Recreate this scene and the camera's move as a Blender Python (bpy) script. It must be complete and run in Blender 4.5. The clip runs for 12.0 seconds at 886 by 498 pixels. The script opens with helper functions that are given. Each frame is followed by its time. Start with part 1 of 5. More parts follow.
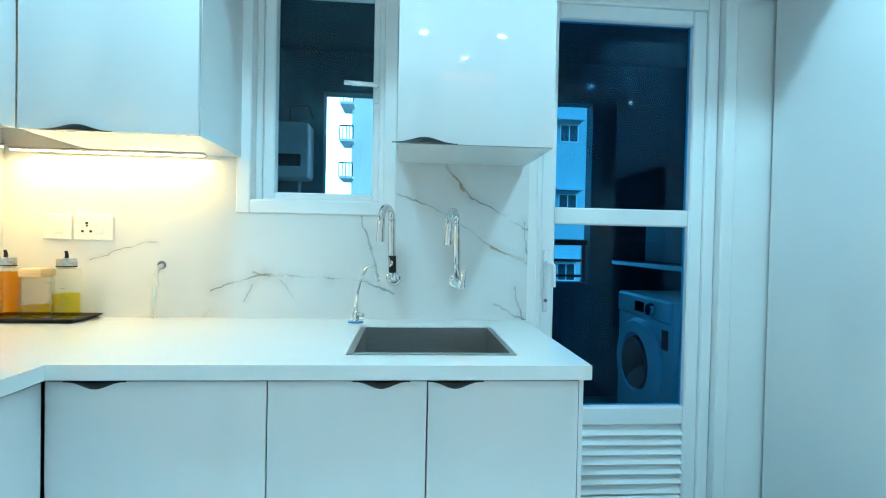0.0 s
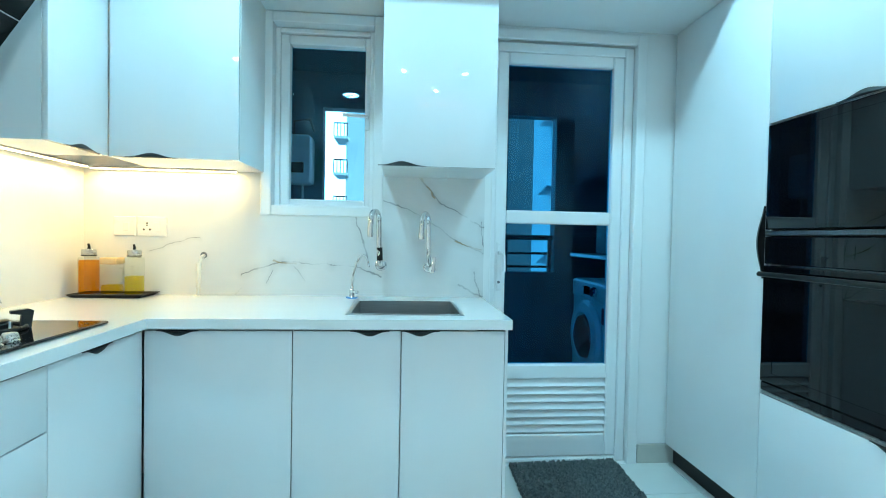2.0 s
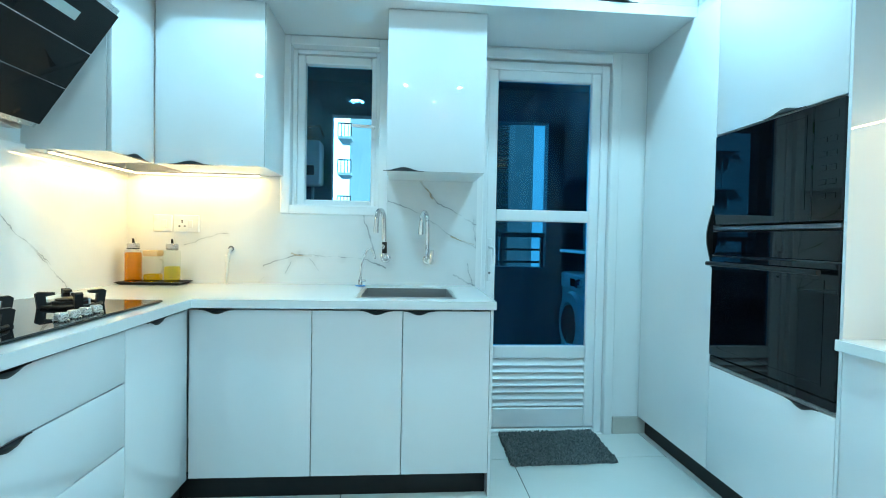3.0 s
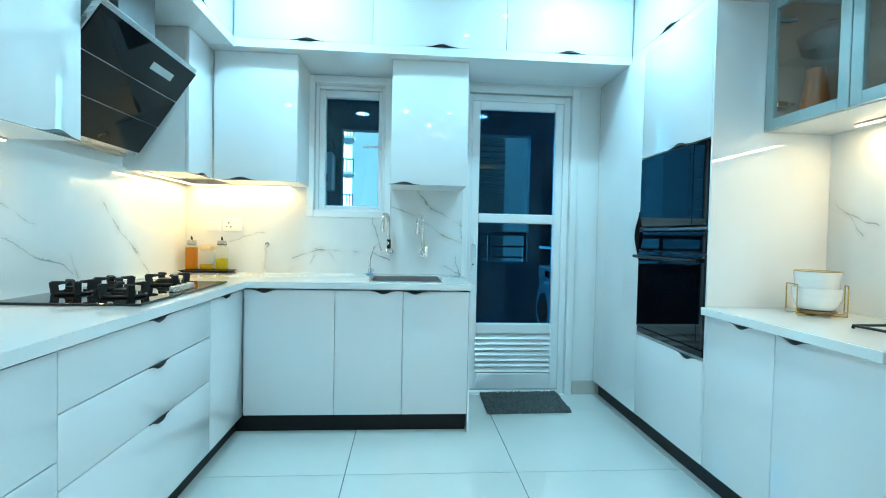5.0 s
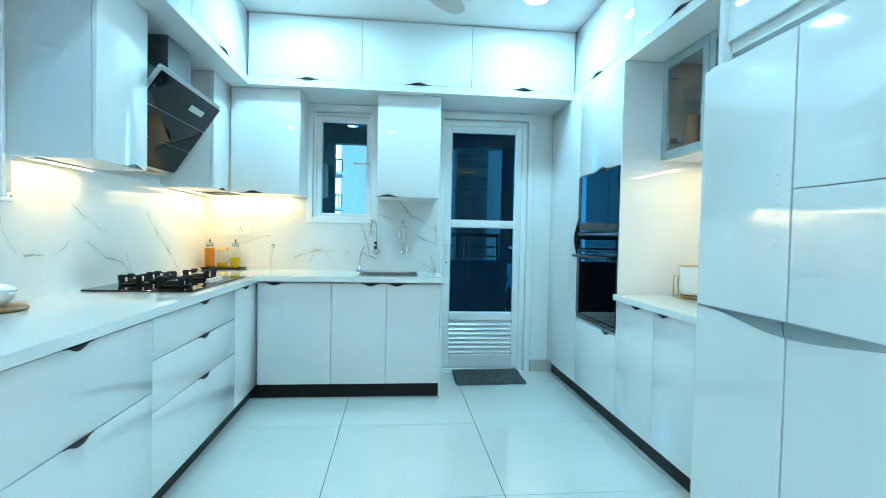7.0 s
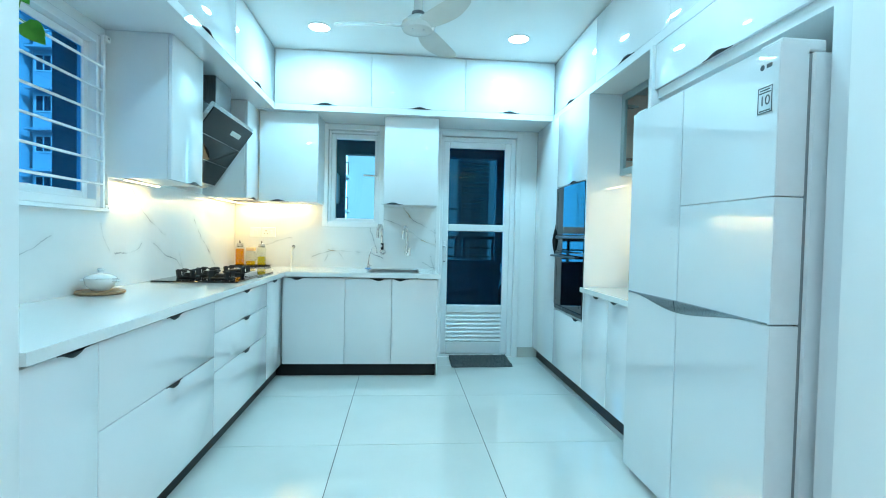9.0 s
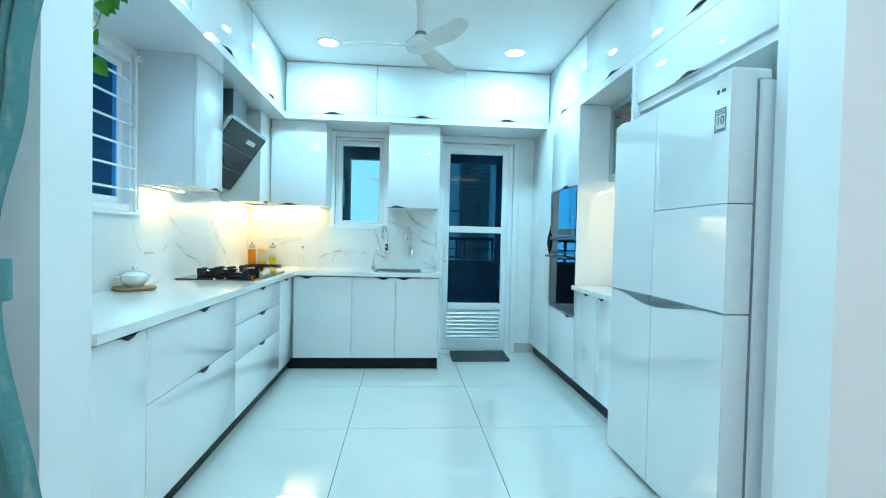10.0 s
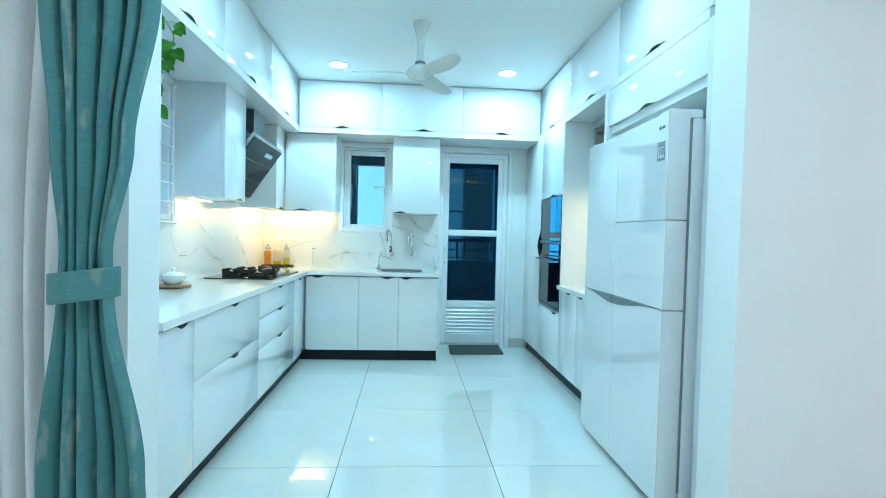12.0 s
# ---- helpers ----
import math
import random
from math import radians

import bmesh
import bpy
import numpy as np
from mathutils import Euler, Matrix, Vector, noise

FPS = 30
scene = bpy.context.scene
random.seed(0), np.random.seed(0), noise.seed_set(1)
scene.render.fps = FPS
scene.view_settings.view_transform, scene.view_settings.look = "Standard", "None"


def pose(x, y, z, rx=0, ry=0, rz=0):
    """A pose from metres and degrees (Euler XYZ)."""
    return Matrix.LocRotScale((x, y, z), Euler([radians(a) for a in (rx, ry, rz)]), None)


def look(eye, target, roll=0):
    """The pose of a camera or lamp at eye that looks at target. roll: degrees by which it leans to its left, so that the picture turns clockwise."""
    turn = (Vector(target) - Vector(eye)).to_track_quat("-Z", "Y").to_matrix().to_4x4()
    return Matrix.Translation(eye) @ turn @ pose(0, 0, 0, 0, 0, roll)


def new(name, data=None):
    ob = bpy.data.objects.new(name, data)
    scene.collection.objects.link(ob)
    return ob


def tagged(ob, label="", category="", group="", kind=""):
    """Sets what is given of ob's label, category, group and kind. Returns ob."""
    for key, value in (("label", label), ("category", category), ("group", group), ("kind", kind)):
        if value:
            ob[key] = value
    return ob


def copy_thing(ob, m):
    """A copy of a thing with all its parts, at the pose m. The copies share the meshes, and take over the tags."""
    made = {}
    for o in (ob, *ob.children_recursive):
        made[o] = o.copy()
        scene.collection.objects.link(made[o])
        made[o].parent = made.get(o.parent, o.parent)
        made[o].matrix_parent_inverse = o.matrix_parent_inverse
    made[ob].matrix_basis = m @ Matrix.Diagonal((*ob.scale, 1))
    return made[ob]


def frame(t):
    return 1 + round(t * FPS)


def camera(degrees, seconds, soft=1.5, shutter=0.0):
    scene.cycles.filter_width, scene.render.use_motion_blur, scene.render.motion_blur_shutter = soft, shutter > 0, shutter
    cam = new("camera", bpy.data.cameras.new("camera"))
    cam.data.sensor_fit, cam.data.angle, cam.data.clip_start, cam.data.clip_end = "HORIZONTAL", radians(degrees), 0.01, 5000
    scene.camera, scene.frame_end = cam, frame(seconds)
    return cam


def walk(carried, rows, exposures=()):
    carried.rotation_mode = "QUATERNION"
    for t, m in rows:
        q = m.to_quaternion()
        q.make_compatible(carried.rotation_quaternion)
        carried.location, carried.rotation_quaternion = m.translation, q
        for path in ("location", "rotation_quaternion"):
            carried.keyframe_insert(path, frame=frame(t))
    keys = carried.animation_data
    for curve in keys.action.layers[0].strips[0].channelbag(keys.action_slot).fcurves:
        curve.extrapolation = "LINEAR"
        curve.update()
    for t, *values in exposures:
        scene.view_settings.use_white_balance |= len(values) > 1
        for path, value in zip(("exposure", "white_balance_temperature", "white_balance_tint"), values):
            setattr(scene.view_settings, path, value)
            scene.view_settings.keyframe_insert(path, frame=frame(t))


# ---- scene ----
cam = camera(85.6, 12.0, soft=1.0)
PATH = [
    (0, (0.194, -0.666, 1.121), (0.344, 1.329, 1.09), 1.2),
    (0.5, (0.214, -0.797, 1.12), (0.373, 1.196, 1.088), 1.1),
    (1, (0.232, -0.924, 1.127), (0.401, 1.069, 1.087), 1.1),
    (1.5, (0.246, -1.059, 1.136), (0.418, 0.933, 1.089), 1.2),
    (2, (0.246, -1.208, 1.119), (0.417, 0.784, 1.072), 1.1),
    (2.5, (0.253, -1.364, 1.105), (0.414, 0.629, 1.055), 1.1),
    (3, (0.254, -1.524, 1.099), (0.411, 0.47, 1.05), 1.1),
    (5, (0.264, -2.181, 1.103), (0.415, -0.188, 1.046), 1.2),
    (5.5, (0.269, -2.337, 1.098), (0.433, -0.345, 1.04), 1.2),
    (6, (0.285, -2.508, 1.106), (0.462, -0.516, 1.045), 1.2),
    (6.5, (0.293, -2.673, 1.12), (0.487, -0.683, 1.061), 1.2),
    (7, (0.306, -2.821, 1.133), (0.502, -0.832, 1.074), 1.2),
    (9, (0.316, -3.397, 1.141), (0.491, -1.405, 1.089), 1.3),
    (9.5, (0.309, -3.516, 1.141), (0.479, -1.524, 1.092), 1.3),
    (10, (0.305, -3.637, 1.142), (0.471, -1.645, 1.095), 1.3),
    (10.5, (0.309, -3.751, 1.149), (0.468, -1.758, 1.101), 1.4),
    (11, (0.319, -3.844, 1.165), (0.471, -1.85, 1.115), 1.5),
    (11.5, (0.329, -3.936, 1.181), (0.475, -1.942, 1.129), 1.5),
    (12, (0.339, -4.035, 1.192), (0.48, -2.04, 1.137), 1.5),
]
walk(cam, [(t, look(eye, target, roll)) for t, eye, target, roll in PATH],
     exposures=[(0.0, 0.17, 6200, 10), (2.5, 0.20, 6200, 10), (6.0, 0.21, 6200, 10), (9.0, 0.24, 6200, 10), (12.0, 0.33, 6200, 10)])

# ---- world and light ----
world = bpy.data.worlds.new("sky")
scene.world = world
world.use_nodes = True
wn = world.node_tree
sky = wn.nodes.new("ShaderNodeTexSky")
sky.sky_type = "NISHITA"
sky.sun_disc = False
sky.sun_elevation, sky.sun_rotation = radians(35), radians(133)
sky.air_density, sky.dust_density = 1.0, 4.0
wn.nodes["Background"].inputs["Strength"].default_value = 0.15
wn.links.new(sky.outputs[0], wn.nodes["Background"].inputs[0])

sun_data = bpy.data.lights.new("sun", "SUN")
sun_data.energy, sun_data.angle, sun_data.color = 5.0, radians(2), (1.0, 0.95, 0.88)
sun = new("sun", sun_data)
sun.matrix_world = look((15, -14, 14.4), (0, 0, 0))

COOL = (0.35, 0.81, 1.0)
WARM = (1.0, 0.71, 0.24)


def area(name, where, target, sx, sy, watts, colour, shape="RECTANGLE", spread=180):
    d = bpy.data.lights.new(name, "AREA")
    d.shape, d.size, d.size_y, d.energy, d.color = shape, sx, sy, watts, colour
    d.spread = radians(spread)
    ob = new(name, d)
    ob.matrix_world = look(where, target)
    return ob


CEIL = 2.65
LAMPS = [(-0.31, 0.20), (1.17, 0.20), (-0.33, -1.67), (1.18, -1.67)]
for lx, ly in LAMPS:
    watts = 13.6 if ly > 0 else 7.8
    area("downlight_lamp", (lx, ly, CEIL - 0.012), (lx, ly, 0), 0.16, 0.16, watts, COOL, "DISK", spread=180)
# The two outer lamps are unseen fill, added to brighten the kitchen fronts.
DINING_AND_FILL = [(0.53, -3.3, 17.0), (-2.4, -4.5, 22.0), (3.4, -4.5, 20.0)]
DINING_TINT = {0.53: (0.44, 0.835, 1.0), -2.4: (0.70, 0.89, 1.0), 3.4: (0.90, 0.94, 1.0)}
for lx, ly, watts in DINING_AND_FILL:
    area("dining_lamp", (lx, ly, CEIL - 0.012), (lx, ly, 0), 0.16, 0.16, watts, DINING_TINT[lx], "DISK")

# ---- materials ----


def material(name, colour, rough=0.5, metal=0.0, coat=0.0, spec=0.5):
    m = bpy.data.materials.new(name)
    m.use_nodes = True
    b = m.node_tree.nodes["Principled BSDF"]
    b.inputs["Base Color"].default_value = (*colour, 1)
    b.inputs["Roughness"].default_value = rough
    b.inputs["Metallic"].default_value = metal
    b.inputs["Coat Weight"].default_value = coat
    b.inputs["Specular IOR Level"].default_value = spec
    return m


def node(m, kind, **values):
    n = m.node_tree.nodes.new(kind)
    for k, v in values.items():
        n.inputs[k.replace("_", " ")].default_value = v
    return n


def link(m, a, b):
    m.node_tree.links.new(a, b)


def bsdf(m):
    return m.node_tree.nodes["Principled BSDF"]


def textured(name, c0, c1, scale, rough=0.5, metal=0.0, coat=0.0, bump=0.0, bump_scale=60.0, rough_var=0.0, stretch=(1, 1, 1), spec=0.5):
    """Two-scale colour variation, roughness variation and a fine bump."""
    m = material(name, c0, rough, metal, coat, spec)
    co = node(m, "ShaderNodeTexCoord")
    mp = node(m, "ShaderNodeMapping", Scale=stretch)
    link(m, co.outputs["Object"], mp.inputs[0])
    n1 = node(m, "ShaderNodeTexNoise", Scale=scale, Detail=5.0, Roughness=0.6)
    link(m, mp.outputs[0], n1.inputs["Vector"])
    ramp = node(m, "ShaderNodeValToRGB")
    ramp.color_ramp.elements[0].color, ramp.color_ramp.elements[1].color = (*c0, 1), (*c1, 1)
    ramp.color_ramp.elements[0].position, ramp.color_ramp.elements[1].position = 0.3, 0.7
    link(m, n1.outputs[0], ramp.inputs[0])
    link(m, ramp.outputs[0], bsdf(m).inputs["Base Color"])
    n2 = node(m, "ShaderNodeTexNoise", Scale=bump_scale, Detail=3.0)
    link(m, mp.outputs[0], n2.inputs["Vector"])
    if bump:
        bp = node(m, "ShaderNodeBump", Strength=bump, Distance=0.002)
        link(m, n2.outputs[0], bp.inputs["Height"])
        link(m, bp.outputs[0], bsdf(m).inputs["Normal"])
    if rough_var:
        mr = node(m, "ShaderNodeMapRange")
        mr.inputs["To Min"].default_value, mr.inputs["To Max"].default_value = max(0.0, rough - rough_var), rough + rough_var
        link(m, n1.outputs[0], mr.inputs[0])
        link(m, mr.outputs[0], bsdf(m).inputs["Roughness"])
    return m


GLOSS = textured("gloss_laminate", (0.79, 0.80, 0.81), (0.82, 0.82, 0.82), 1.3, 0.035, coat=0.7, bump=0.016, bump_scale=2.5, rough_var=0.015)
MATTE_WHITE = textured("cabinet_carcass", (0.74, 0.74, 0.73), (0.78, 0.78, 0.77), 3.0, 0.35, rough_var=0.05, bump=0.03)
WALL = textured("wall_paint", (0.82, 0.815, 0.80), (0.86, 0.855, 0.845), 1.7, 0.55, bump=0.12, bump_scale=90, rough_var=0.06)
CEILING = textured("ceiling_paint", (0.80, 0.80, 0.79), (0.84, 0.84, 0.83), 1.1, 0.6, bump=0.08, bump_scale=70)
UPVC = textured("white_upvc", (0.84, 0.85, 0.85), (0.88, 0.88, 0.88), 2.0, 0.25, rough_var=0.06)
QUARTZ = textured("white_quartz", (0.80, 0.80, 0.78), (0.825, 0.825, 0.805), 130, 0.06, coat=0.4, rough_var=0.04, bump=0.02, bump_scale=40)
BLACK = textured("black_laminate", (0.003, 0.003, 0.0035), (0.006, 0.006, 0.0065), 8, 0.42, rough_var=0.08, spec=0.3)
BLACK_METAL = textured("black_metal", (0.010, 0.010, 0.010), (0.022, 0.020, 0.018), 30, 0.32, metal=0.4, rough_var=0.08)
GLASS_BLACK = textured("black_glass", (0.002, 0.002, 0.003), (0.004, 0.004, 0.005), 6, 0.012, rough_var=0.005, spec=0.5)
CAST_IRON = textured("cast_iron", (0.004, 0.004, 0.004), (0.010, 0.0095, 0.009), 60, 0.6, bump=0.3, bump_scale=220, rough_var=0.1)
STEEL = textured("brushed_steel", (0.45, 0.45, 0.45), (0.56, 0.56, 0.55), 12, 0.28, metal=1.0, rough_var=0.08, stretch=(1, 30, 30))
DARK_STEEL = textured("dark_brushed_steel", (0.17, 0.18, 0.19), (0.25, 0.26, 0.27), 12, 0.3, metal=1.0, rough_var=0.08, stretch=(30, 30, 1))
CHROME = textured("chrome", (0.74, 0.75, 0.76), (0.80, 0.80, 0.80), 10, 0.06, metal=1.0, rough_var=0.03)
SOCKET = textured("switch_plastic", (0.80, 0.80, 0.79), (0.84, 0.84, 0.83), 9, 0.28, rough_var=0.05)
DARK_HOLE = material("dark_hole", (0.02, 0.02, 0.02), 0.6)
SKIRT = textured("beige_tile", (0.52, 0.49, 0.44), (0.60, 0.57, 0.51), 7, 0.25, rough_var=0.06, bump=0.05)
MAT = textured("grey_chenille", (0.045, 0.058, 0.058), (0.15, 0.165, 0.165), 70, 0.95, bump=0.8, bump_scale=160)
GROUT = textured("grout", (0.10, 0.105, 0.10), (0.16, 0.165, 0.16), 30, 0.7)
FRIDGE = textured("fridge_glass_white", (0.74, 0.76, 0.77), (0.77, 0.79, 0.80), 1.5, 0.05, coat=1.0, rough_var=0.02)
FRIDGE_SIDE = textured("fridge_side_enamel", (0.73, 0.74, 0.75), (0.77, 0.78, 0.79), 14, 0.4, bump=0.1, bump_scale=300)
GREY_PROFILE = textured("grey_aluminium_profile", (0.36, 0.44, 0.44), (0.42, 0.50, 0.50), 10, 0.35, metal=0.3, rough_var=0.06)
WOOD = textured("teak_board", (0.20, 0.095, 0.035), (0.38, 0.20, 0.085), 14, 0.45, stretch=(1, 8, 8), bump=0.1)
PORCELAIN = textured("white_porcelain", (0.80, 0.80, 0.79), (0.84, 0.84, 0.83), 8, 0.10, coat=0.6, rough_var=0.03)
LEAF = textured("pothos_leaf", (0.05, 0.22, 0.015), (0.12, 0.40, 0.04), 14, 0.4, bump=0.15, bump_scale=40)
STEM = textured("green_stem", (0.10, 0.20, 0.03), (0.16, 0.28, 0.06), 20, 0.5)


def thin_glass(name, tint, gloss):
    """A pane: a clear sheet with a mirror-like film whose share grows at a grazing angle."""
    m = bpy.data.materials.new(name)
    m.use_nodes = True
    nt = m.node_tree
    nt.nodes.remove(nt.nodes["Principled BSDF"])
    tr, gl, mx, lw, pw, mr = (nt.nodes.new("ShaderNode" + k) for k in ("BsdfTransparent", "BsdfGlossy", "MixShader", "LayerWeight", "Math", "MapRange"))
    tr.inputs[0].default_value = (*tint, 1)
    gl.inputs["Roughness"].default_value = 0.01
    gl.inputs["Color"].default_value = (*(0.35 + 0.65 * v for v in tint), 1)
    lw.inputs[0].default_value = 0.5
    pw.operation = "POWER"
    pw.inputs[1].default_value = 5.0
    mr.inputs["To Min"].default_value, mr.inputs["To Max"].default_value = ((gloss - 1) / (gloss + 1)) ** 2, 0.75
    nt.links.new(lw.outputs["Facing"], pw.inputs[0])
    nt.links.new(pw.outputs[0], mr.inputs[0])
    nt.links.new(mr.outputs[0], mx.inputs[0])
    nt.links.new(tr.outputs[0], mx.inputs[1])
    nt.links.new(gl.outputs[0], mx.inputs[2])
    nt.links.new(mx.outputs[0], nt.nodes["Material Output"].inputs[0])
    return m


PANE = thin_glass("tinted_pane", (0.52, 0.86, 1.0), 1.42)
BLUE_PANE = thin_glass("blue_tinted_pane", (0.22, 0.60, 0.92), 1.42)
DOOR_PANE = thin_glass("door_pane", (0.19, 0.60, 0.86), 1.36)
CLEAR = thin_glass("clear_pane", (0.95, 0.98, 0.97), 1.4)
JAR_GLASS = thin_glass("jar_glass", (0.93, 0.95, 0.93), 1.5)


def glow(name, colour, strength):
    m = material(name, colour)
    bsdf(m).inputs["Emission Color"].default_value = (*colour, 1)
    bsdf(m).inputs["Emission Strength"].default_value = strength
    return m


LED_WARM = glow("warm_led", (1.0, 0.78, 0.42), 12.0)
LED_COOL = glow("cool_led", (0.80, 0.96, 1.0), 20.0)


def floor_tile_material():
    m = textured("floor_tile", (0.71, 0.72, 0.68), (0.76, 0.765, 0.73), 2.2, 0.03, coat=0.65, rough_var=0.015, bump=0.006, bump_scale=3)
    return m


TILE = floor_tile_material()

# ---- building helpers ----
WORLD = {}


def box(bm, x0, x1, y0, y1, z0, z1, bevel=0.0, seg=1):
    r = bmesh.ops.create_cube(bm, size=1.0)
    vs = r["verts"]
    for v in vs:
        v.co = Vector((x0 + (v.co.x + 0.5) * (x1 - x0), y0 + (v.co.y + 0.5) * (y1 - y0), z0 + (v.co.z + 0.5) * (z1 - z0)))
    if bevel:
        es = {e for v in vs for e in v.link_edges}
        bmesh.ops.bevel(bm, geom=list(es), offset=bevel, segments=seg, affect="EDGES", profile=0.5)
    return bm


def boxed(*a, **k):
    return box(bmesh.new(), *a, **k)


def thing(name, where, label, category, group="", kind=""):
    ob = new(name)
    ob.empty_display_size = 0.1
    ob.location = where
    WORLD[ob] = Vector(where)
    return tagged(ob, label, category, group, kind)


def mesh_of(bm, name, c, smooth):
    for v in bm.verts:
        v.co -= c
    bmesh.ops.recalc_face_normals(bm, faces=bm.faces[:])
    me = bpy.data.meshes.new(name)
    bm.to_mesh(me)
    bm.free()
    if smooth:
        for p in me.polygons:
            p.use_smooth = True
        me.set_sharp_from_angle(angle=radians(smooth))
    return me


def centre(bm):
    xs = [v.co for v in bm.verts]
    return Vector([(min(c[i] for c in xs) + max(c[i] for c in xs)) / 2 for i in range(3)])


def part(name, bm, mat, parent, label="", smooth=35):
    c = centre(bm)
    ob = new(name, mesh_of(bm, name, c, smooth))
    ob.data.materials.append(mat)
    ob.parent = parent
    ob.location = c - WORLD[parent]
    WORLD[ob] = c
    return tagged(ob, label)


def solo(name, bm, mat, label, category, group="", kind="", smooth=35):
    c = centre(bm)
    ob = new(name, mesh_of(bm, name, c, smooth))
    ob.data.materials.append(mat)
    ob.location = c
    WORLD[ob] = c
    return tagged(ob, label, category, group, kind)


def face_box(face, u0, u1, z0, z1, p, t, bevel=0.0015, seg=1):
    """A slab of thickness t whose visible face lies in the plane p: '-y' looks towards the room from the back wall, '+x' from the left run, '-x' from the right run."""
    if face == "-y":
        return boxed(u0, u1, p, p + t, z0, z1, bevel=bevel, seg=seg)
    if face == "+x":
        return boxed(p - t, p, u0, u1, z0, z1, bevel=bevel, seg=seg)
    return boxed(p, p + t, u0, u1, z0, z1, bevel=bevel, seg=seg)


def at_face(face, u, out, z, p):
    if face == "-y":
        return Vector((u, p - out, z))
    if face == "+x":
        return Vector((p + out, u, z))
    return Vector((p - out, u, z))


def handle(face, u, z, p, parent, up=False, wide=0.21, tall=0.0165, out=0.014):
    """Black finger pull: a lens-shaped lip, flat along the door's edge and swelling away from it, with thin tapering ends."""
    bm = bmesh.new()
    n = 16
    rings = []
    for i in range(n + 1):
        s = i / n
        f = math.sin(math.pi * s) ** 2.8
        h = 0.0025 + tall * f
        o = 0.003 + out * f
        zz = (z, z + h) if up else (z, z - h)
        uu = u + (s - 0.5) * wide
        rings.append([bm.verts.new(at_face(face, uu, -0.002, zz[0], p)), bm.verts.new(at_face(face, uu, o, zz[0], p)),
                      bm.verts.new(at_face(face, uu, o * 0.75, (zz[0] + zz[1]) / 2, p)), bm.verts.new(at_face(face, uu, 0.001, zz[1], p)),
                      bm.verts.new(at_face(face, uu, -0.002, zz[1], p))])
    for a, b in zip(rings, rings[1:]):
        for k in range(5):
            bm.faces.new((a[k], a[(k + 1) % 5], b[(k + 1) % 5], b[k]))
    bm.faces.new(rings[0])
    bm.faces.new(rings[-1][::-1])
    return part("handle", bm, BLACK, parent, "black curved finger pull")


def lathe(bm, cx, cy, prof, n=28, axis="z"):
    """Turns (radius, height) pairs round an upright axis through (cx, cy)."""
    rings = []
    for r, z in prof:
        rings.append([bm.verts.new((cx + r * math.cos(2 * math.pi * i / n), cy + r * math.sin(2 * math.pi * i / n), z)) for i in range(n)])
    for a, b in zip(rings, rings[1:]):
        for i in range(n):
            bm.faces.new((a[i], a[(i + 1) % n], b[(i + 1) % n], b[i]))
    bm.faces.new(rings[0][::-1])
    bm.faces.new(rings[-1])
    return bm


def tube(bm, pts, r, n=12, r_end=None):
    """A round bar along a line of points."""
    pts = [Vector(p) for p in pts]
    rings = []
    up = Vector((0.31, 0.17, 0.93)).normalized()
    for i, p in enumerate(pts):
        d = (pts[min(i + 1, len(pts) - 1)] - pts[max(i - 1, 0)]).normalized()
        a = d.cross(up)
        if a.length < 0.05:
            a = d.cross(Vector((1, 0, 0)))
        a.normalize()
        b = d.cross(a)
        rr = r if r_end is None else r + (r_end - r) * i / (len(pts) - 1)
        rings.append([bm.verts.new(p + rr * (math.cos(2 * math.pi * k / n) * a + math.sin(2 * math.pi * k / n) * b)) for k in range(n)])
    for a, b in zip(rings, rings[1:]):
        for k in range(n):
            bm.faces.new((a[k], a[(k + 1) % n], b[(k + 1) % n], b[k]))
    bm.faces.new(rings[0][::-1])
    bm.faces.new(rings[-1])
    return bm


def wall_with_hole(axis, p0, p1, u0, u1, z0, z1, holes):
    """A wall slab between p0 and p1, cut into blocks round rectangular openings (u0, u1, z0, z1)."""
    bm = bmesh.new()
    us = sorted({u0, u1, *[h[0] for h in holes], *[h[1] for h in holes]})
    zs = sorted({z0, z1, *[h[2] for h in holes], *[h[3] for h in holes]})
    grid = {}

    def vert(i, j, k):
        key = (i, j, k)
        if key not in grid:
            p = (p0, p1)[k]
            grid[key] = bm.verts.new((us[i], p, zs[j]) if axis == "y" else (p, us[i], zs[j]))
        return grid[key]

    def solid(i, j):
        if not (0 <= i < len(us) - 1 and 0 <= j < len(zs) - 1):
            return False
        u, z = (us[i] + us[i + 1]) / 2, (zs[j] + zs[j + 1]) / 2
        return not any(h[0] < u < h[1] and h[2] < z < h[3] for h in holes)

    for i in range(len(us) - 1):
        for j in range(len(zs) - 1):
            if not solid(i, j):
                continue
            for k in (0, 1):
                bm.faces.new((vert(i, j, k), vert(i + 1, j, k), vert(i + 1, j + 1, k), vert(i, j + 1, k)))
            for di, dj, e in ((-1, 0, ((i, j), (i, j + 1))), (1, 0, ((i + 1, j), (i + 1, j + 1))), (0, -1, ((i, j), (i + 1, j))), (0, 1, ((i, j + 1), (i + 1, j + 1)))):
                if not solid(i + di, j + dj):
                    (a, b), (c, d) = e
                    bm.faces.new((vert(a, b, 0), vert(c, d, 0), vert(c, d, 1), vert(a, b, 1)))
    return bm


def structure(name, bm, mat, label, category):
    return solo(name, bm, mat, label, category, kind="structure", smooth=0)


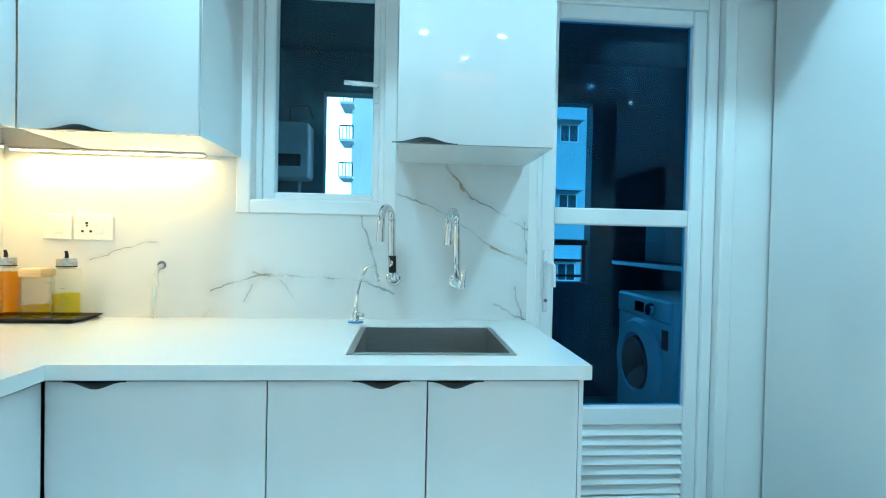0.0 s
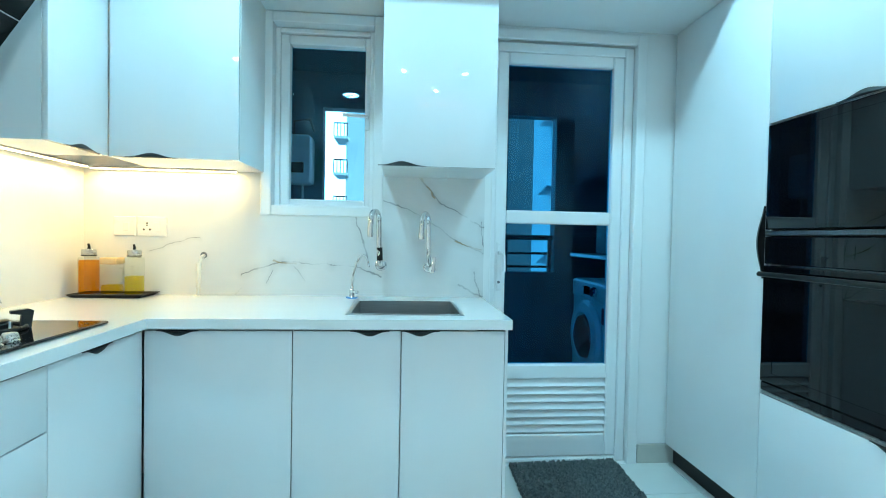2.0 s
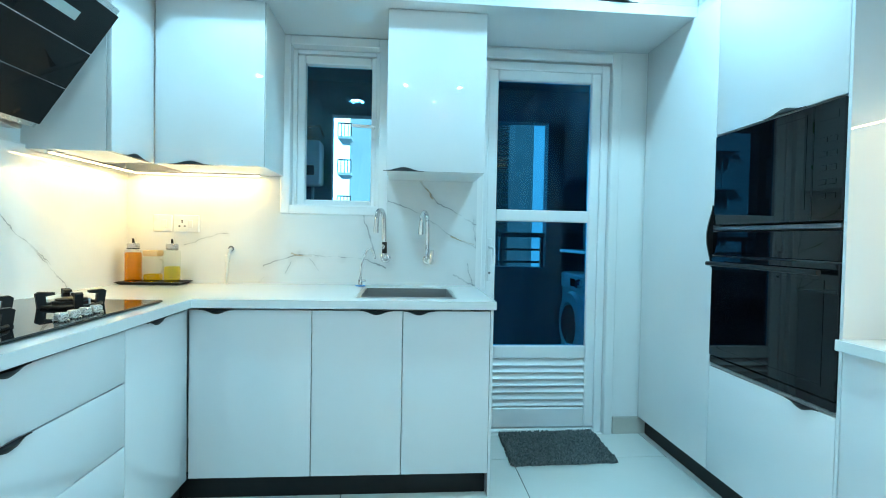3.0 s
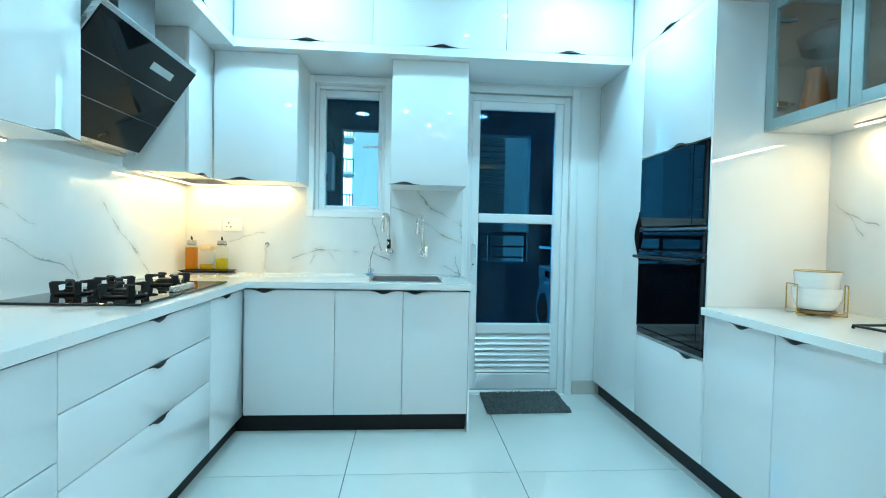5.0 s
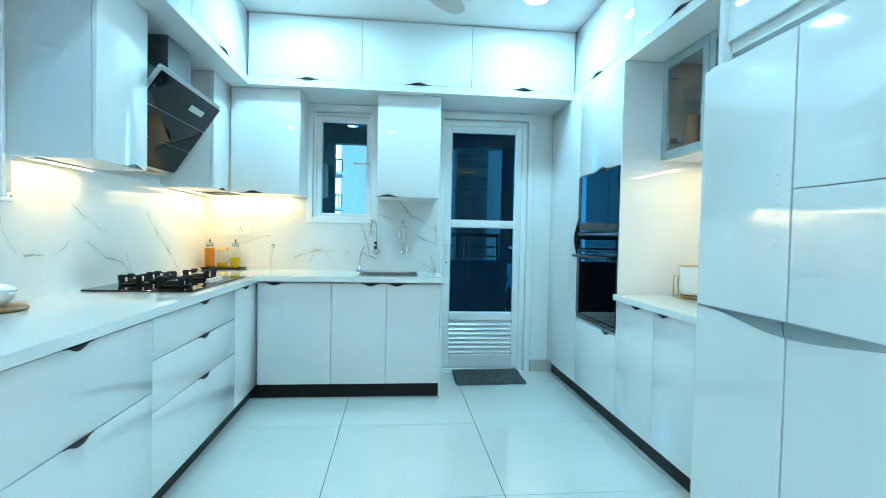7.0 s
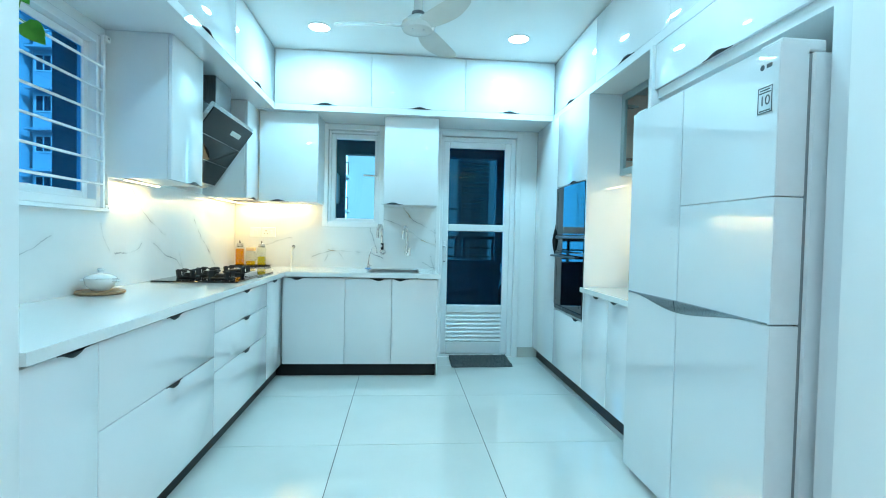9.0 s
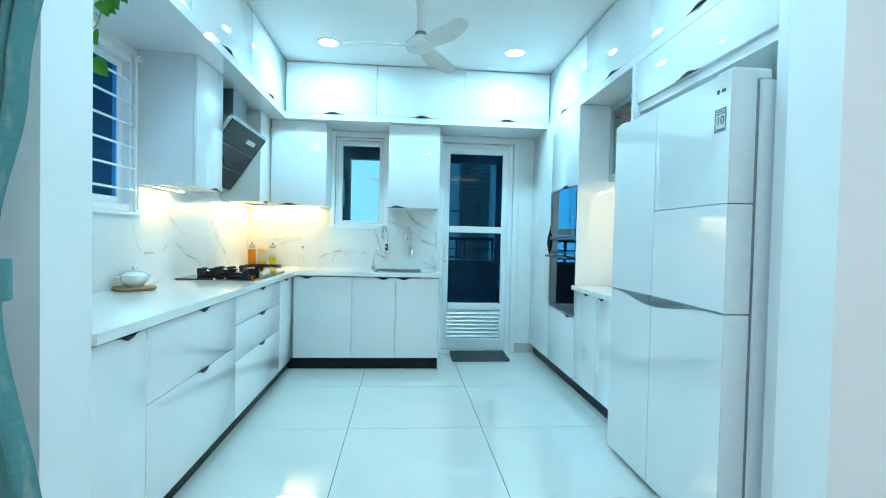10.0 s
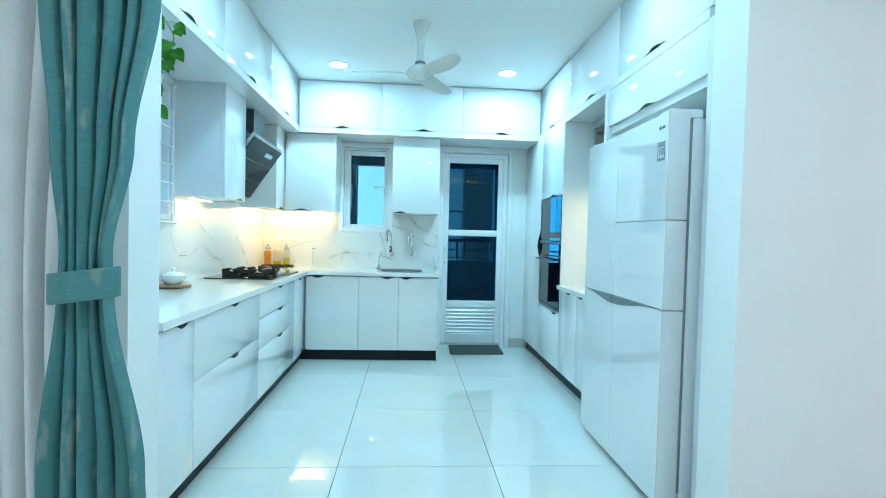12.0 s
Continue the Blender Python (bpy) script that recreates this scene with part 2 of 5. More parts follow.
# ---- plan ----
LEFT_X, BACK_Y, RIGHT_X = -1.205, 1.10, 2.16
CLAD = 0.02
BASE_Y, BASE_X, RUN_X = 0.460, -0.608, 1.587
TOP_Z, TOP_T = 0.835, 0.034
PLINTH = 0.103
DOOR_TOP = 0.790
JAMB_IN, JAMB_OUT = -2.16, -2.36
JL, JR = -0.601, 1.547
LOFT0, LOFT1 = 2.203, 2.642
LOFT_LX, LOFT_BY, LOFT_RX = -0.735, 0.645, 1.60

# ---- structure ----


def slab(z0, z1, y0, y1):
    """A T-shaped slab under or over the kitchen and the room before it."""
    bm = wall_with_hole("y", z0, z1, -3.2, 4.2, y0, y1, [(-3.2, LEFT_X - 0.2, JAMB_IN, y1), (RIGHT_X + 0.2, 4.2, JAMB_IN, y1)])
    for v in bm.verts:
        v.co = Vector((v.co.x, v.co.z, v.co.y))
    return bm


structure("floor", slab(-0.12, -0.004, -5.8, 1.33), GROUT, "grout bed below glossy porcelain floor tiles", "floor")
structure("ceiling", slab(CEIL, CEIL + 0.1, -5.8, 1.30), CEILING, "smooth white painted flat ceiling", "ceiling")
WIN = (-0.41, 0.148, 1.211, 2.148)
DOOR = (0.655, 1.392, 0.0, 2.085)
structure("wall_north", wall_with_hole("y", BACK_Y, 1.30, LEFT_X - 0.2, RIGHT_X + 0.2, -0.004, CEIL, [WIN, DOOR]), WALL, "white painted back wall with window and door openings", "wall")
LWIN = (-1.95, -0.835, 1.245, 2.10)
structure("wall_west", wall_with_hole("x", LEFT_X - 0.2, LEFT_X, JAMB_IN, BACK_Y, -0.004, CEIL, [LWIN]), WALL, "white painted side wall with a window opening", "wall")
structure("wall_east", boxed(RIGHT_X, RIGHT_X + 0.2, JAMB_IN, BACK_Y, -0.004, CEIL), WALL, "white painted side wall behind the tall units", "wall")
structure("partition_west", boxed(-3.2, JL, JAMB_OUT, JAMB_IN, -0.004, CEIL), WALL, "white painted partition beside the kitchen opening", "wall")
structure("partition_east", boxed(JR, 4.2, JAMB_OUT, JAMB_IN, -0.004, CEIL), WALL, "white painted partition beside the kitchen opening", "wall")
structure("dining_wall_west", boxed(-3.4, -3.2, -5.8, JAMB_OUT, -0.004, CEIL), WALL, "plain white wall of the adjoining room", "wall")
structure("dining_wall_east", boxed(4.2, 4.4, -5.8, JAMB_OUT, -0.004, CEIL), WALL, "plain white wall of the adjoining room", "wall")
structure("dining_wall_south", boxed(-3.4, 4.4, -6.0, -5.8, -0.004, CEIL), WALL, "plain white wall of the adjoining room", "wall")

# ---- window and door in the back wall ----


def bars_frame(bm, axis, p0, p1, u0, u1, z0, z1, w, bevel=0.004, bottom=None):
    """A rectangular frame of four bars, w wide."""
    wb = w if bottom is None else bottom
    for a, b, c, d in ((u0, u0 + w, z0, z1), (u1 - w, u1, z0, z1), (u0 + w, u1 - w, z1 - w, z1), (u0 + w, u1 - w, z0, z0 + wb)):
        if axis == "y":
            box(bm, a, b, p0, p1, c, d, bevel=bevel)
        else:
            box(bm, p0, p1, a, b, c, d, bevel=bevel)
    return bm


win = thing("window_1", (-0.135, 1.18, 1.205), "white upvc casement window with tinted glass, closed", "window", kind="structure")
part("surround", bars_frame(bmesh.new(), "y", 1.074, 1.15, -0.412, 0.150, 1.209, 2.150, 0.048), UPVC, win)
part("window_frame", bars_frame(bmesh.new(), "y", 1.135, 1.215, -0.364, 0.102, 1.244, 2.100, 0.022), UPVC, win)
bm = bmesh.new()
for x0, x1, z0, z1 in ((-0.344, -0.302, 1.262, 2.076), (0.056, 0.084, 1.262, 2.076), (-0.302, 0.056, 2.030, 2.076), (-0.302, 0.056, 1.262, 1.292)):
    box(bm, x0, x1, 1.150, 1.212, z0, z1, bevel=0.006)
sash = part("sash", bm, UPVC, win)
part("pane", boxed(-0.304, 0.058, 1.196, 1.202, 1.290, 2.032), PANE, sash).visible_shadow = False
bm = bmesh.new()
box(bm, 0.058, 0.080, 1.138, 1.150, 1.63, 1.72, bevel=0.003)
tube(bm, [(0.069, 1.138, 1.69), (0.069, 1.112, 1.69), (0.05, 1.108, 1.69), (-0.045, 1.106, 1.693)], 0.008)
part("handle", bm, UPVC, sash, "white lever handle")

door = thing("door_1", (1.02, 1.14, 0.0), "white upvc utility door with two tinted panes and louvres, closed", "door", kind="structure")
part("door_frame", bars_frame(bmesh.new(), "y", 1.118, 1.19, 0.657, 1.390, 0.0, 2.083, 0.045, bottom=0.02), UPVC, door)
bm = bmesh.new()
D0, D1 = 0.700, 1.347
for a, b, c, d in ((D0, 0.757, 0.025, 2.040), (1.290, D1, 0.025, 2.040), (0.757, 1.290, 1.982, 2.040), (0.757, 1.290, 1.197, 1.262), (0.757, 1.290, 0.420, 0.492), (0.757, 1.290, 0.025, 0.138)):
    box(bm, a, b, 1.128, 1.176, c, d, bevel=0.006)
leaf = part("door_leaf", bm, UPVC, door)
part("pane", boxed(0.750, 1.297, 1.152, 1.158, 1.258, 1.988), DOOR_PANE, door).visible_shadow = False
part("pane", boxed(0.750, 1.297, 1.152, 1.158, 0.478, 1.202), DOOR_PANE, door).visible_shadow = False
for i in range(7):
    z = 0.150 + i * 0.0385
    bm = bmesh.new()
    vs = [bm.verts.new((x, y, zz)) for x in (0.757, 1.290) for y, zz in ((1.130, z), (1.134, z - 0.006), (1.166, z + 0.030), (1.160, z + 0.036))]
    for q in ((0, 1, 2, 3), (7, 6, 5, 4), (0, 4, 5, 1), (1, 5, 6, 2), (2, 6, 7, 3), (3, 7, 4, 0)):
        bm.faces.new([vs[k] for k in q])
    part("louvre", bm, UPVC, door, smooth=0)
part("louvre_backing", boxed(0.757, 1.290, 1.168, 1.174, 0.138, 0.420), UPVC, door)
bm = boxed(0.712, 0.736, 1.122, 1.128, 0.86, 1.10, bevel=0.004)
tube(bm, [(0.724, 1.122, 1.05), (0.724, 1.085, 1.05), (0.730, 1.080, 1.05), (0.740, 1.080, 1.04), (0.742, 1.080, 0.96)], 0.008)
part("lever_handle", bm, UPVC, door, "white lever handle on a long plate")
bm = lathe(bmesh.new(), 0, 0, [(0.002, 0), (0.007, 0), (0.007, 0.004), (0.002, 0.004)], 14)
bmesh.ops.transform(bm, matrix=pose(0.724, 1.1225, 0.905, 90, 0, 0), verts=bm.verts[:])
part("keyhole", bm, DARK_STEEL, door, "steel key cylinder")
structure("door_surround", bars_frame(bmesh.new(), "y", 1.082, 1.118, 0.625, 1.440, -0.003, 2.135, 0.050, bottom=0.004), WALL, "white painted surround of the utility door", "trim")
structure("baseboard", boxed(1.445, 1.655, 1.085, 1.10, 0, 0.095, bevel=0.002), SKIRT, "beige tile skirting beside the door", "baseboard")

# ---- marble cladding ----


def marble():
    m = textured("white_marble", (0.74, 0.74, 0.73), (0.80, 0.80, 0.79), 1.6, 0.09, coat=0.4, rough_var=0.03, bump=0.01, bump_scale=4)
    co = node(m, "ShaderNodeTexCoord")
    ns = node(m, "ShaderNodeTexNoise", Scale=5.0, Detail=6.0, Roughness=0.62)
    link(m, co.outputs["Object"], ns.inputs["Vector"])
    sub = node(m, "ShaderNodeVectorMath")
    sub.operation = "SUBTRACT"
    sub.inputs[1].default_value = (0.5, 0.5, 0.5)
    link(m, ns.outputs["Color"], sub.inputs[0])
    sc = node(m, "ShaderNodeVectorMath")
    sc.operation = "SCALE"
    sc.inputs["Scale"].default_value = 0.085
    link(m, sub.outputs[0], sc.inputs[0])
    add = node(m, "ShaderNodeVectorMath")
    add.operation = "ADD"
    link(m, co.outputs["Object"], add.inputs[0])
    link(m, sc.outputs[0], add.inputs[1])
    return m, add.outputs[0]


def veined(name, origin, veins):
    """Marble slab whose veins wander between the given ends: (ax, az, bx, bz, width, gold), along and up the wall, about the slab's centre."""
    m, warped = marble()
    base = bsdf(m).inputs["Base Color"].links[0].from_socket
    co = node(m, "ShaderNodeTexCoord")
    fade = node(m, "ShaderNodeTexNoise", Scale=9.0, Detail=4.0)
    link(m, co.outputs["Object"], fade.inputs["Vector"])
    fr = node(m, "ShaderNodeMapRange")
    fr.inputs["From Min"].default_value, fr.inputs["From Max"].default_value = 0.33, 0.58
    link(m, fade.outputs[0], fr.inputs[0])
    last = base
    for axis, ax, az, bx, bz, w, gold in veins:
        A = (Vector((ax, 0, az)) if axis == "x" else Vector((0, ax, az))) - Vector(origin)
        B = (Vector((bx, 0, bz)) if axis == "x" else Vector((0, bx, bz))) - Vector(origin)
        d = B - A

        def vm(op, a=None, b=None, av=None, bv=None):
            n = node(m, "ShaderNodeVectorMath")
            n.operation = op
            if a is not None:
                link(m, a, n.inputs[0])
            if b is not None:
                link(m, b, n.inputs[1])
            if av is not None:
                n.inputs[0].default_value = av
            if bv is not None:
                n.inputs[1].default_value = bv
            return n

        flat = vm("MULTIPLY", warped, bv=(1, 0, 1) if axis == "x" else (0, 1, 1))
        rel = vm("SUBTRACT", flat.outputs[0], bv=A)
        dot = vm("DOT_PRODUCT", rel.outputs[0], bv=d / d.length_squared)
        cl = node(m, "ShaderNodeClamp")
        link(m, dot.outputs["Value"], cl.inputs[0])
        foot = vm("SCALE", av=d)
        link(m, cl.outputs[0], foot.inputs["Scale"])
        gap = vm("SUBTRACT", rel.outputs[0], foot.outputs[0])
        ln = vm("LENGTH", gap.outputs[0])
        core = node(m, "ShaderNodeMapRange")
        core.inputs["From Min"].default_value, core.inputs["From Max"].default_value = 0.0, w
        core.inputs["To Min"].default_value, core.inputs["To Max"].default_value = 0.80, 0.0
        core.interpolation_type = "SMOOTHSTEP"
        link(m, ln.outputs["Value"], core.inputs[0])
        halo = node(m, "ShaderNodeMapRange")
        halo.inputs["From Min"].default_value, halo.inputs["From Max"].default_value = 0.0, w * 7
        halo.inputs["To Min"].default_value, halo.inputs["To Max"].default_value = 0.13, 0.0
        link(m, ln.outputs["Value"], halo.inputs[0])
        mx = node(m, "ShaderNodeMath")
        mx.operation = "MAXIMUM"
        link(m, core.outputs[0], mx.inputs[0])
        link(m, halo.outputs[0], mx.inputs[1])
        ml = node(m, "ShaderNodeMath")
        ml.operation = "MULTIPLY"
        link(m, mx.outputs[0], ml.inputs[0])
        link(m, fr.outputs[0], ml.inputs[1])
        mix = node(m, "ShaderNodeMix")
        mix.data_type = "RGBA"
        link(m, ml.outputs[0], mix.inputs[0])
        link(m, last, mix.inputs[6])
        mix.inputs[7].default_value = (0.38, 0.24, 0.09, 1) if gold else (0.20, 0.215, 0.22, 1)
        last = mix.outputs[2]
    link(m, last, bsdf(m).inputs["Base Color"])
    return m


SLAB_Z0, SLAB_Z1 = TOP_Z, 1.42
BACK_MARBLE = veined("veined_marble_back", (-0.2725, 0, 1.1275), [
    ("x", -0.50, 0.93, -0.40, 0.975, 0.0050, 0), ("x", -0.40, 0.975, -0.30, 1.004, 0.0045, 0), ("x", -0.34, 1.008, -0.25, 0.990, 0.0085, 1),
    ("x", -0.30, 1.004, -0.08, 0.983, 0.0045, 0), ("x", -0.08, 0.983, 0.06, 0.965, 0.0045, 0), ("x", -0.38, 0.89, -0.34, 0.965, 0.0035, 0),
    ("x", -0.215, 0.905, -0.257, 0.975, 0.0035, 0), ("x", 0.30, 1.42, 0.43, 1.29, 0.0060, 0), ("x", 0.43, 1.29, 0.64, 1.17, 0.0055, 0),
    ("x", 0.33, 1.40, 0.40, 1.31, 0.0070, 1), ("x", 0.16, 1.30, 0.35, 1.204, 0.0045, 0), ("x", 0.35, 1.204, 0.64, 1.036, 0.0055, 0),
    ("x", 0.50, 1.113, 0.62, 1.06, 0.0055, 1), ("x", 0.035, 1.23, 0.086, 1.02, 0.0060, 0), ("x", 0.52, 0.89, 0.64, 0.84, 0.0085, 0),
    ("x", 0.60, 0.94, 0.63, 0.84, 0.0050, 0), ("x", -0.91, 1.044, -0.68, 1.09, 0.0025, 0), ("x", -0.53, 0.835, -0.50, 0.86, 0.0050, 0),
    ("x", 0.06, 0.96, 0.146, 0.93, 0.0065, 0), ("x", 0.62, 1.20, 0.635, 1.04, 0.0040, 0),
])
LEFT_MARBLE = veined("veined_marble_left", (0, -0.53, 1.1275), [
    ("y", -0.58, 1.36, -0.38, 1.19, 0.0070, 0), ("y", -0.38, 1.19, -0.20, 1.12, 0.0030, 0), ("y", -0.74, 1.005, -0.58, 1.015, 0.0060, 0),
    ("y", -0.58, 1.015, -0.47, 1.055, 0.0040, 0), ("y", -0.40, 1.06, -0.27, 1.030, 0.0040, 0), ("y", -0.27, 1.030, 0.02, 0.90, 0.0065, 0),
    ("y", 0.22, 1.22, 0.34, 1.10, 0.0060, 0), ("y", 0.34, 1.10, 0.55, 0.95, 0.0045, 0), ("y", 0.40, 1.06, 0.64, 0.86, 0.0060, 0),
    ("y", 0.0, 0.98, 0.06, 0.88, 0.0045, 0), ("y", -0.86, 1.16, -0.78, 1.02, 0.0030, 0), ("y", -1.5, 0.98, -1.2, 1.10, 0.0035, 0),
])
NICHE_MARBLE = veined("veined_marble_niche", (0, -0.5695, 1.2175), [
    ("y", -0.19, 1.285, -0.40, 1.18, 0.0040, 0), ("y", -0.25, 1.256, -0.34, 1.15, 0.0035, 0), ("y", -0.55, 1.30, -0.80, 1.00, 0.0040, 0),
])
bm = wall_with_hole("y", BACK_Y - CLAD, BACK_Y, LEFT_X + CLAD, 0.640, SLAB_Z0, SLAB_Z1, [(-0.412, 0.150, 1.209, SLAB_Z1)])
structure("splashback_north", bm, BACK_MARBLE, "polished white marble splashback with grey and gold veins", "splashback")
bm = wall_with_hole("x", LEFT_X, LEFT_X + CLAD, JAMB_IN, BACK_Y, SLAB_Z0, SLAB_Z1, [(JAMB_IN, -0.802, 1.243, SLAB_Z1)])
structure("splashback_west", bm, LEFT_MARBLE, "polished white marble splashback with grey veins", "splashback")

# ---- base units ----
part_t = 0.018


def cabinet(name, face, u0, u1, z0, z1, p, depth, label, group, fronts, cat="cabinet", body=True, mat=None, body_top=None):
    """A cabinet unit: carcass and fronts (u0, u1, z0, z1, handle u or None, handle at 'top' or 'bottom')."""
    where = at_face(face, (u0 + u1) / 2, -depth / 2, z0, p)
    c = thing(name, where, label, cat, group)
    if body:
        part("body", face_box(face, u0 + 0.0006, u1 - 0.0006, z0, body_top or z1, p + (-part_t - 0.002 if face == "+x" else part_t + 0.002), depth - part_t - 0.004, bevel=0.0), MATTE_WHITE, c, smooth=0)
    for name_f, a, b, c0, c1, hu, hp in fronts:
        d = part(name_f, face_box(face, a + 0.0016, b - 0.0016, c0, c1, p, part_t, bevel=0.0015, seg=2), mat or GLOSS, c)
        if hu is not None:
            handle(face, hu, c1 + 0.001 if hp == "top" else c0 - 0.001, p, d, up=(hp == "bottom"), wide=0.19 if hp == "bottom" else 0.135)
    return c


G1 = "base units under the worktop"
for a, b, hu in ((-0.608, -0.122, -0.50), (-0.122, 0.249, 0.140), (0.249, 0.617, 0.315)):
    cabinet("base_cabinet", "-y", a, b, PLINTH, DOOR_TOP, BASE_Y, 0.60, "white high-gloss base cabinet with one door below the sink worktop", G1, [("door", a, b, PLINTH, DOOR_TOP, hu, "top")], body_top=0.632 if b > 0 else None)
cabinet("base_cabinet", "+x", 0.026, 0.456, PLINTH, DOOR_TOP, BASE_X, 0.60, "narrow white high-gloss corner base cabinet with one door", G1, [("door", 0.026, 0.454, PLINTH, DOOR_TOP, 0.22, "top")])
cabinet("drawer_cabinet", "+x", -0.915, 0.026, PLINTH, DOOR_TOP, BASE_X, 0.60, "white high-gloss three-drawer base cabinet below the hob", G1,
        [("drawer", -0.915, 0.026, 0.6295, DOOR_TOP, -0.415, "top"), ("drawer", -0.915, 0.026, 0.431, 0.6255, -0.415, "top"), ("drawer", -0.915, 0.026, PLINTH, 0.427, -0.415, "top")])
cabinet("drawer_cabinet", "+x", -1.842, -0.915, PLINTH, DOOR_TOP, BASE_X, 0.60, "wide white high-gloss base cabinet with two deep drawers", G1,
        [("drawer", -1.842, -0.915, 0.511, DOOR_TOP, -1.34, "top"), ("drawer", -1.842, -0.915, PLINTH, 0.507, -1.34, "top")])
cabinet("base_cabinet", "+x", JAMB_IN + 0.003, -1.842, PLINTH, DOOR_TOP, BASE_X, 0.60, "narrow white high-gloss base cabinet at the end of the run", G1, [("door", JAMB_IN + 0.003, -1.842, PLINTH, DOOR_TOP, -1.955, "top")])
structure("plinth_north", boxed(-0.66, 0.612, 0.505, 0.52, 0, PLINTH - 0.002), BLACK, "black laminate plinth below the base units", "plinth")
structure("plinth_west", boxed(-0.675, -0.66, JAMB_IN, 0.52, 0, PLINTH - 0.002), BLACK, "black laminate plinth below the base units", "plinth")
structure("plinth_east", boxed(1.635, 1.65, -0.98, 1.085, 0, PLINTH - 0.002), BLACK, "black laminate plinth below the tall units", "plinth")
structure("end_panel", boxed(0.6175, 0.628, 0.462, 1.078, 0, TOP_Z - TOP_T), GLOSS, "white gloss end panel of the sink run", "panel")

# worktop in one piece, with the sink cut out
SX0, SX1, SY0, SY1 = 0.062, 0.468, 0.545, 0.900
Z0, Z1, ZM = TOP_Z - TOP_T, TOP_Z, TOP_Z - 0.018
worktop = thing("worktop", (-0.5, 0.5, Z0), "polished white quartz L-shaped worktop with a sink cut-out", "worktop")
wt = wall_with_hole("y", ZM, Z1, LEFT_X + CLAD, 0.636, JAMB_IN, BACK_Y - CLAD, [(-0.585, 0.636, JAMB_IN, 0.430), (SX0, SX1, SY0, SY1)])
for v in wt.verts:
    v.co = Vector((v.co.x, v.co.z, v.co.y))
part("slab", wt, QUARTZ, worktop, smooth=0)
part("front_edge", boxed(-0.615, -0.585, JAMB_IN, 0.430, Z0, ZM, bevel=0.0), QUARTZ, worktop, smooth=0)
part("front_edge", boxed(-0.615, 0.636, 0.430, 0.460, Z0, ZM, bevel=0.0), QUARTZ, worktop, smooth=0)
part("end_edge", boxed(0.606, 0.636, 0.460, BACK_Y - CLAD, Z0, ZM, bevel=0.0), QUARTZ, worktop, smooth=0)

# ---- wall cabinets ----
UZ0, UZ1 = 1.405, 2.150
UPX, UPY = -0.875, 0.725
G2 = "wall cabinets under the loft units"
cabinet("wall_cabinet", "+x", -0.800, -0.412, UZ0, UZ1, UPX, UPX - LEFT_X, "white high-gloss wall cabinet beside the cooker hood", G2, [("door", -0.800, -0.412, UZ0, UZ1, -0.515, "bottom")])
cabinet("wall_cabinet", "+x", 0.412, UPY, UZ0, UZ1, UPX, UPX - LEFT_X, "narrow white high-gloss corner wall cabinet", G2, [("door", 0.412, UPY + 0.001, UZ0, UZ1, 0.58, "bottom")])
cabinet("wall_cabinet", "-y", -0.8735, -0.395, UZ0, UZ1, UPY, BACK_Y - UPY, "white high-gloss wall cabinet in the corner over warm strip lighting", G2, [("door", -0.8735, -0.395, UZ0, UZ1, -0.72, "bottom")])
cabinet("wall_cabinet", "-y", 0.158, 0.622, UZ0, UZ1, UPY, BACK_Y - UPY, "white high-gloss wall cabinet over the sink", G2, [("door", 0.158, 0.622, UZ0, UZ1, 0.24, "bottom")])

# ---- loft units ----
G3 = "loft cabinets below the ceiling"


def loft(face, u0, u1, p, depth, hu):
    cabinet("loft_cabinet", face, u0, u1, LOFT0 - 0.002, LOFT1 + 0.006, p, depth, "white high-gloss loft cabinet below the ceiling", G3, [("door", u0, u1, LOFT0, LOFT1, hu, "bottom")])


for a, b, hu in ((-0.735, 0.046, -0.33), (0.046, 0.830, 0.45), (0.830, 1.600, 1.215)):
    loft("-y", a, b, LOFT_BY, BACK_Y - LOFT_BY, hu)
for a, b, hu in ((-0.28, 0.643, 0.18), (-1.20, -0.28, -0.725), (-2.155, -1.20, -1.64)):
    loft("+x", a, b, LOFT_LX, LOFT_LX - LEFT_X, hu)
for a, b, hu in ((-0.235, 0.643, 0.235), (-1.13, -0.235, -0.684), (-2.062, -1.13, -1.58)):
    loft("-x", a, b, LOFT_RX, RIGHT_X - LOFT_RX, hu)
LIP = 0.016
for board, lip in (((LEFT_X, -0.733 - LIP, JAMB_IN, 0.6405), (-0.733 - LIP, -0.733, JAMB_IN, 0.6405)),
                   ((LEFT_X, RIGHT_X, 0.641 + LIP, BACK_Y), (-0.733, 1.598, 0.641, 0.641 + LIP)),
                   ((1.598 + LIP, RIGHT_X, -2.045, 0.6405), (1.598, 1.598 + LIP, -2.045, 0.6405))):
    ledge = thing("loft_shelf", ((board[0] + board[1]) / 2, (board[2] + board[3]) / 2, 2.152), "white gloss ledge running under the loft cabinets", "shelf", group="loft ledges")
    part("board", boxed(*board, 2.152, LOFT0 - 0.003), GLOSS, ledge, smooth=0)
    part("front_lip", boxed(*lip, 2.150, LOFT0 - 0.003, bevel=0.001), GLOSS, ledge, smooth=0)

